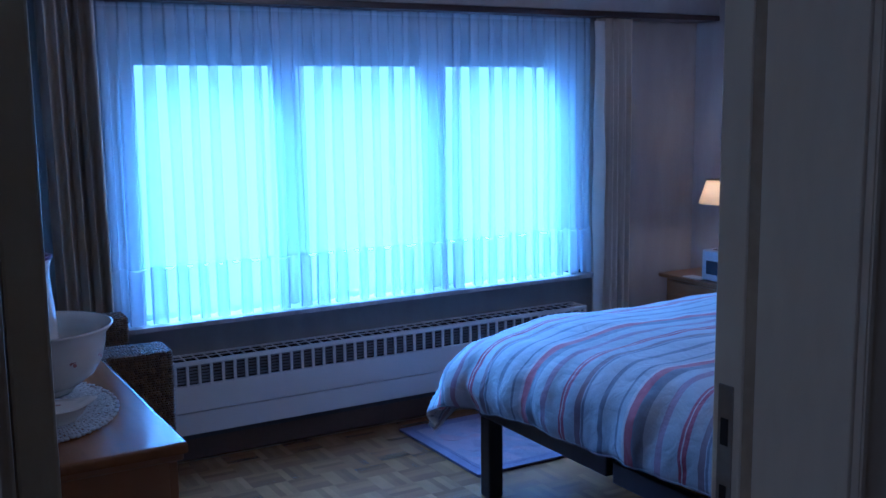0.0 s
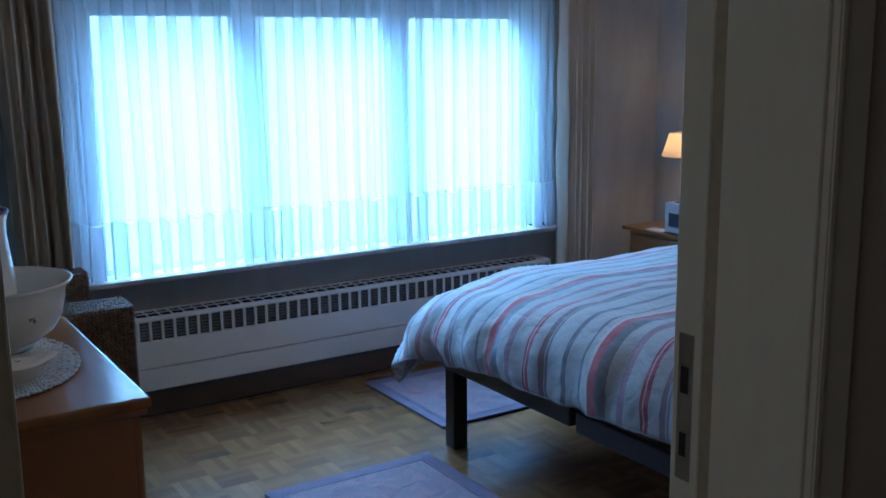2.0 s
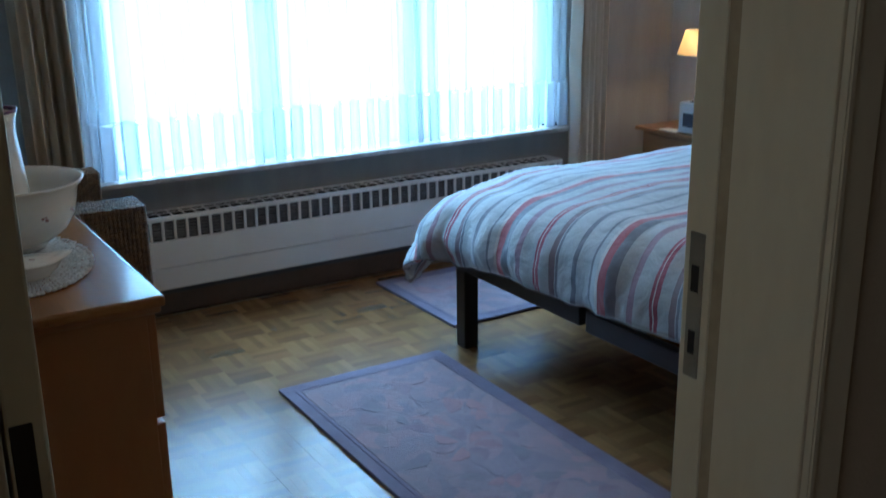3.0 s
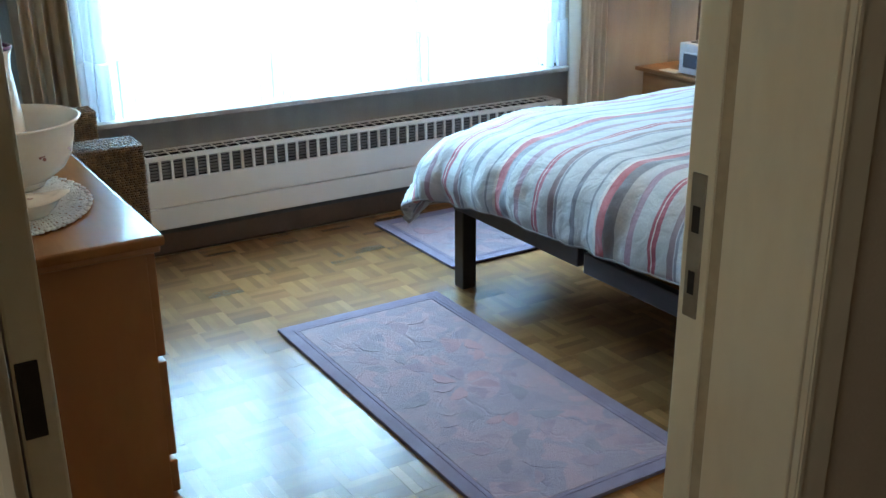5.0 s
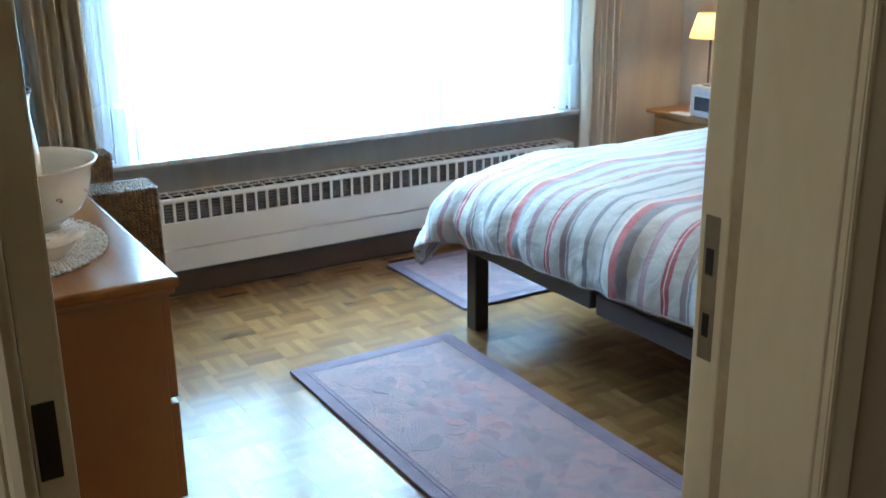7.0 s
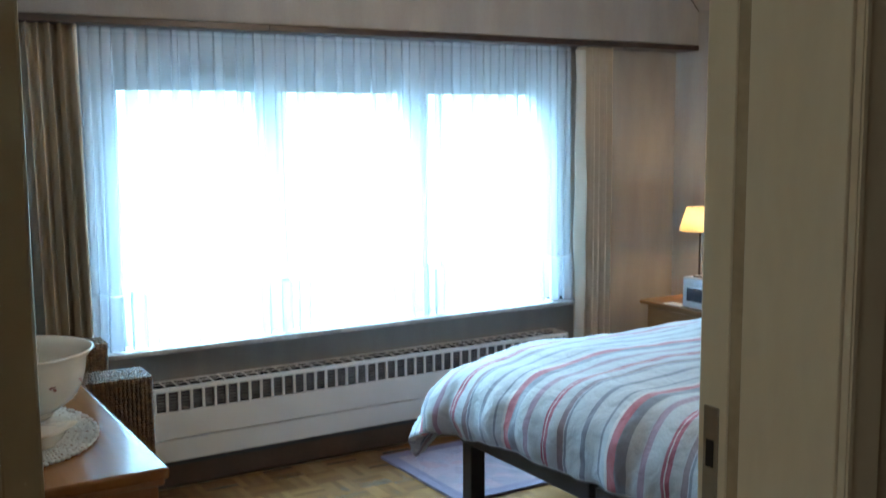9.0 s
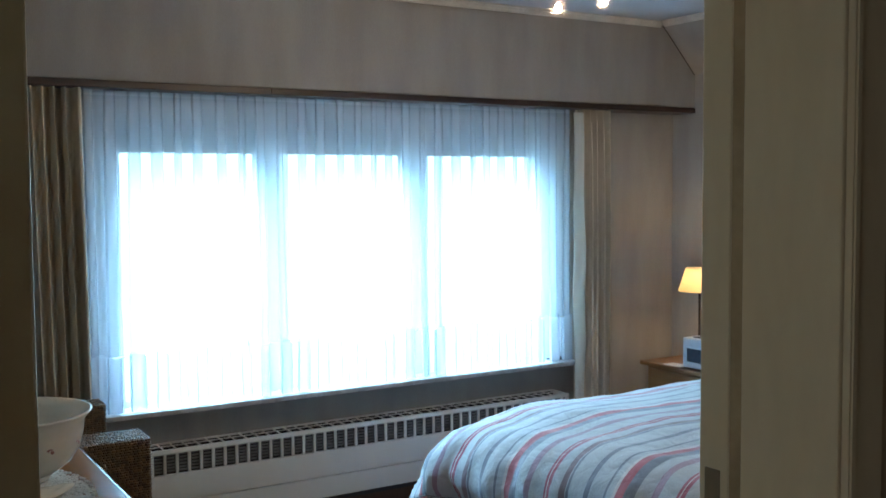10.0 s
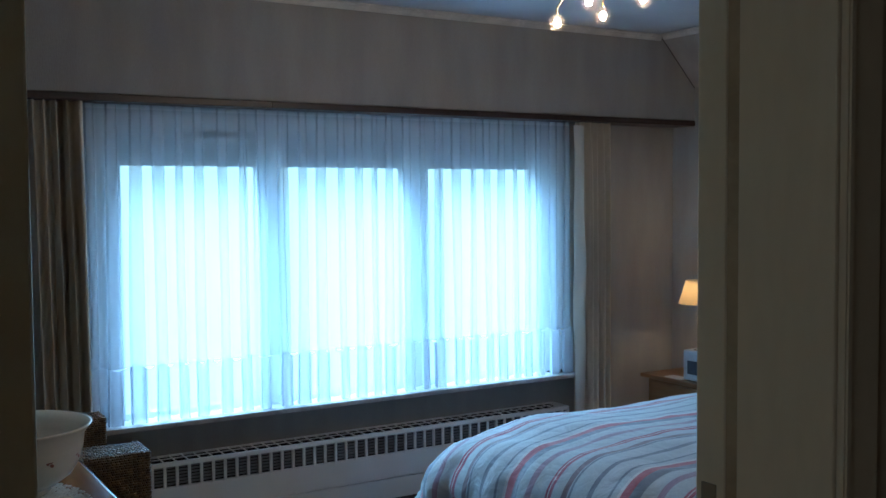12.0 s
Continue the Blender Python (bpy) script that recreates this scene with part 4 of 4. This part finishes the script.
# wicker armchair
def woven(x0, x1, y0, y1, z0, z1, course=0.0085, post=0.0145):
    """A box wrapped in woven strands: courses of small humps on every side and the top."""
    bm = boxes((x0 + 0.008, x1 - 0.008, y0 + 0.008, y1 - 0.008, z0, z1 - 0.006))

    def strand(c, half, out_axis):
        x, y, z = c
        ax = out_axis
        others = [i for i in range(3) if i != abs(ax) - 1]
        i0, i1 = others
        o = abs(ax) - 1
        sg = 1 if ax > 0 else -1
        vs = []
        for s, q, lift in ((-1, -1, 0), (1, -1, 0), (1, 1, 0), (-1, 1, 0), (-0.55, -0.5, 1), (0.55, -0.5, 1), (0.55, 0.5, 1), (-0.55, 0.5, 1)):
            p = [x, y, z]
            p[i0] += s * half[i0]
            p[i1] += q * half[i1]
            p[o] += sg * lift * half[o]
            vs.append(bm.verts.new(p))
        for f in ((4, 5, 6, 7), (0, 1, 5, 4), (1, 2, 6, 5), (2, 3, 7, 6), (3, 0, 4, 7)):
            bm.faces.new([vs[i] for i in f])
    nz = int((z1 - z0) / course)
    for k in range(nz):
        z = z0 + (k + 0.5) * course
        for face, lo, hi in (("y", x0, x1), ("x", y0, y1)):
            m = int((hi - lo) / post)
            for i in range(m):
                c = lo + (i + 0.5 + 0.25 * (k % 2)) * post
                if c > hi - post * 0.4:
                    continue
                if face == "y":
                    strand((c, y0 + 0.008, z), (post * 0.60, 0.008, course * 0.56), -2)
                else:
                    strand((x1 - 0.008, c, z), (0.008, post * 0.60, course * 0.56), 1)
    mx, my = int((x1 - x0) / course), int((y1 - y0) / post)
    for i in range(mx):
        for j in range(my):
            strand((x0 + (i + 0.5) * course, y0 + (j + 0.5 + 0.25 * (i % 2)) * post, z1 - 0.006), (course * 0.52, post * 0.5, random.uniform(0.003, 0.008)), 3)
    return bm


def armchair():
    t = thing("armchair", (0.55, 3.75, 0), "dark brown woven seagrass armchair beside the window", "armchair")
    part("arm", woven(0.20, 0.915, 3.42, 3.58, 0.42, 0.755), M["wicker"], t)
    part("side_panel", woven(0.20, 0.76, 3.425, 3.575, 0.06, 0.42), M["wicker"], t)
    part("arm", woven(0.20, 0.915, 4.06, 4.20, 0.42, 0.755), M["wicker"], t)
    part("side_panel", woven(0.20, 0.76, 4.065, 4.195, 0.06, 0.42), M["wicker"], t)
    part("seat", woven(0.30, 0.76, 3.585, 4.055, 0.06, 0.40), M["wicker"], t)
    part("backrest", woven(0.14, 0.295, 3.585, 4.055, 0.06, 0.84), M["wicker"], t)
    for x in (0.24, 0.73):
        for y in (3.46, 4.16):
            part("foot", box(x - 0.02, x + 0.02, y - 0.02, y + 0.02, 0, 0.0595, 0.004), M["bed_wood"], t)


armchair()


# nightstand, clock, lamp
def nightstand():
    t = thing("nightstand", (4.19, 4.1, 0), "oak nightstand with a moulded top and a drawer", "nightstand")
    x0, y0, y1, z = 3.97, 3.84, 4.34, 0.595
    part("top", box(x0, XE - 0.02, y0, y1, z - 0.022, z, 0.007, 3), M["oak"], t)
    part("body", box(x0 + 0.04, XE - 0.022, y0 + 0.03, y1 - 0.03, 0.06, z - 0.0225, 0.003), M["oak"], t)
    d = part("drawer", box(x0 + 0.028, x0 + 0.0395, y0 + 0.05, y1 - 0.05, 0.42, 0.555, 0.004), M["oak"], t)
    part("knob", ball((x0 + 0.018, 4.06, 0.49), 0.012, 12), M["lamp_foot"], d, "dark metal knob", True)
    part("door", box(x0 + 0.028, x0 + 0.0395, y0 + 0.05, y1 - 0.05, 0.08, 0.41, 0.004), M["oak"], t)
    for x in (x0 + 0.05, XE - 0.06):
        for y in (y0 + 0.04, y1 - 0.08):
            part("foot", box(x, x + 0.04, y, y + 0.04, 0, 0.0595, 0.003), M["oak"], t)


nightstand()


def clock_radio():
    x, ya, yb, z = 3.99, 3.855, 4.02, 0.5955
    t = thing("clock_radio", (x + 0.05, 3.9, z), "silver clock radio with a dark display", "clock radio")
    part("case", box(x, x + 0.14, ya, yb, z + 0.006, z + 0.172, 0.012, 3), M["clock"], t)
    part("bezel", box(x - 0.004, x + 0.001, ya + 0.005, yb - 0.03, z + 0.035, z + 0.125, 0.003), M["clock"], t)
    part("display", box(x - 0.006, x - 0.0035, ya + 0.012, yb - 0.04, z + 0.043, z + 0.117, 0.001), M["screen"], t, "dark grey display")
    part("snooze_bar", box(x + 0.03, x + 0.09, ya + 0.04, yb - 0.05, z + 0.1715, z + 0.178, 0.003), M["dark_metal"], t)
    for y in (ya + 0.02, yb - 0.03):
        part("foot", box(x + 0.02, x + 0.04, y, y + 0.015, z, z + 0.0065), M["dark_metal"], t)


clock_radio()
solo("note_paper", box(3.985, 4.06, 4.03, 4.16, 0.5955, 0.6, 0.0015, 1), M["paper"], (4.02, 4.05, 0.5955), "small stack of white paper on the nightstand", "paper")
solo("note_paper", box(4.07, 4.14, 4.03, 4.07, 0.5955, 0.611, 0.002, 1), M["paper"], (4.07, 4.02, 0.5955), "folded white paper leaning by the clock", "paper")


def table_lamp():
    x, y, z = 4.22, 4.12, 0.5955
    t = thing("table_lamp", (x, y, z), "lit bedside lamp with a cream cone shade", "lamp")
    part("foot", lathe([(0.0, z), (0.07, z), (0.068, z + 0.012), (0.02, z + 0.022), (0.0, z + 0.024)], x, y, 32), M["lamp_foot"], t, "", True)
    part("stem", rod([(x, y, z + 0.02), (x, y, z + 0.46)], 0.006), M["lamp_foot"], t, "dark bronze stem")
    part("shade", lathe([(0.118, 0.998), (0.078, 1.13), (0.0785, 1.13), (0.1185, 0.998)], x, y, 40), M["shade"], t, "cream cloth cone shade", True)
    part("bulb", ball((x, y, 1.078), 0.035, 16), M["bulb"], t, "lit warm bulb", True)


table_lamp()


# ceiling lamp with glowing globes on bent arms
def ceiling_lamp():
    hx, hy = 2.18, 2.42
    t = thing("ceiling_lamp", (hx, hy, ZC), "brass ceiling lamp with lit glass globes on thin arms", "ceiling lamp")
    part("canopy", lathe([(0.0, ZC - 0.035), (0.04, ZC - 0.033), (0.06, ZC - 0.012), (0.06, ZC - 0.001)], hx, hy, 32), M["brass"], t, "", True)
    for gx, gy, gz, r in ((2.022, 2.60, 2.168, 0.0265), (2.153, 2.60, 2.247, 0.0285), (2.213, 2.60, 2.206, 0.0270), (2.39, 2.60, 2.278, 0.0285), (2.0, 2.2, 2.25, 0.0275), (2.36, 2.2, 2.22, 0.0275)):
        c = Vector((gx, gy, gz))
        h = Vector((hx, hy, ZC - 0.03))
        bend = h.lerp(c, 0.55) + Vector((0, 0, 0.06))
        arm = part("arm", rod([h, h.lerp(bend, 0.5) + Vector((0, 0, 0.015)), bend, c + Vector((0, 0, 0.045)), c + Vector((0, 0, r * 1.1 - 0.002))], 0.0024, 8), M["brass"], t, "thin brass arm", True)
        g = part("globe", ball(c, r, 20, 1.1), M["globe"], t, "lit glass globe", True)
        part("capsule", ball(c, 0.011, 12, 1.3), M["filament"], g, "glowing halogen capsule", True)


ceiling_lamp()


# mosaic parquet, one block of five strips at a time
def parquet():
    size, n = 0.15, 5
    w = size / n

    def block_rows(cx, cy, turned):
        rows = []
        for k in range(n):
            a = -size / 2 + k * w + 0.0001
            b, e = a + w - 0.0002, size / 2 - 0.0002
            rows.append((cx - e, cx + e, cy + a, cy + b, -0.008, 0.0) if turned else (cx + a, cx + b, cy - e, cy + e, -0.008, 0.0))
        return rows

    shared = []
    for turned in (False, True):
        me = bpy.data.meshes.new("parquet_block")
        bm = boxes(*block_rows(0, 0, turned))
        bm.to_mesh(me)
        bm.free()
        me.materials.append(M["parquet_cross_shaded" if turned else "parquet"])
        shared.append(me)
    rest, made = [], 0
    i0, i1 = int(XW / size) - 1, int(XE / size) + 1
    j0, j1 = int(YS / size) - 1, int(YN / size) + 1
    for i in range(i0, i1):
        for j in range(j0, j1):
            cx, cy = (i + 0.5) * size, (j + 0.5) * size
            if cx < XW or cx > XE or cy < 0.9 or cy > 4.42:
                continue
            if 0.6 < cx < 2.5 and 1.9 < cy < 4.4 and made < 300:
                ob = new("parquet_block", shared[(i + j) % 2])
                ob.location = (cx, cy, 0)
                ob.rotation_euler = (random.gauss(0, 0.0016), random.gauss(0, 0.0016), 0)
                ob.parent = floor
                made += 1
            else:
                rest += block_rows(cx, cy, (i + j) % 2)
    part("parquet", boxes(*rest), M["parquet"], floor)["kind"] = "stuff"


parquet()
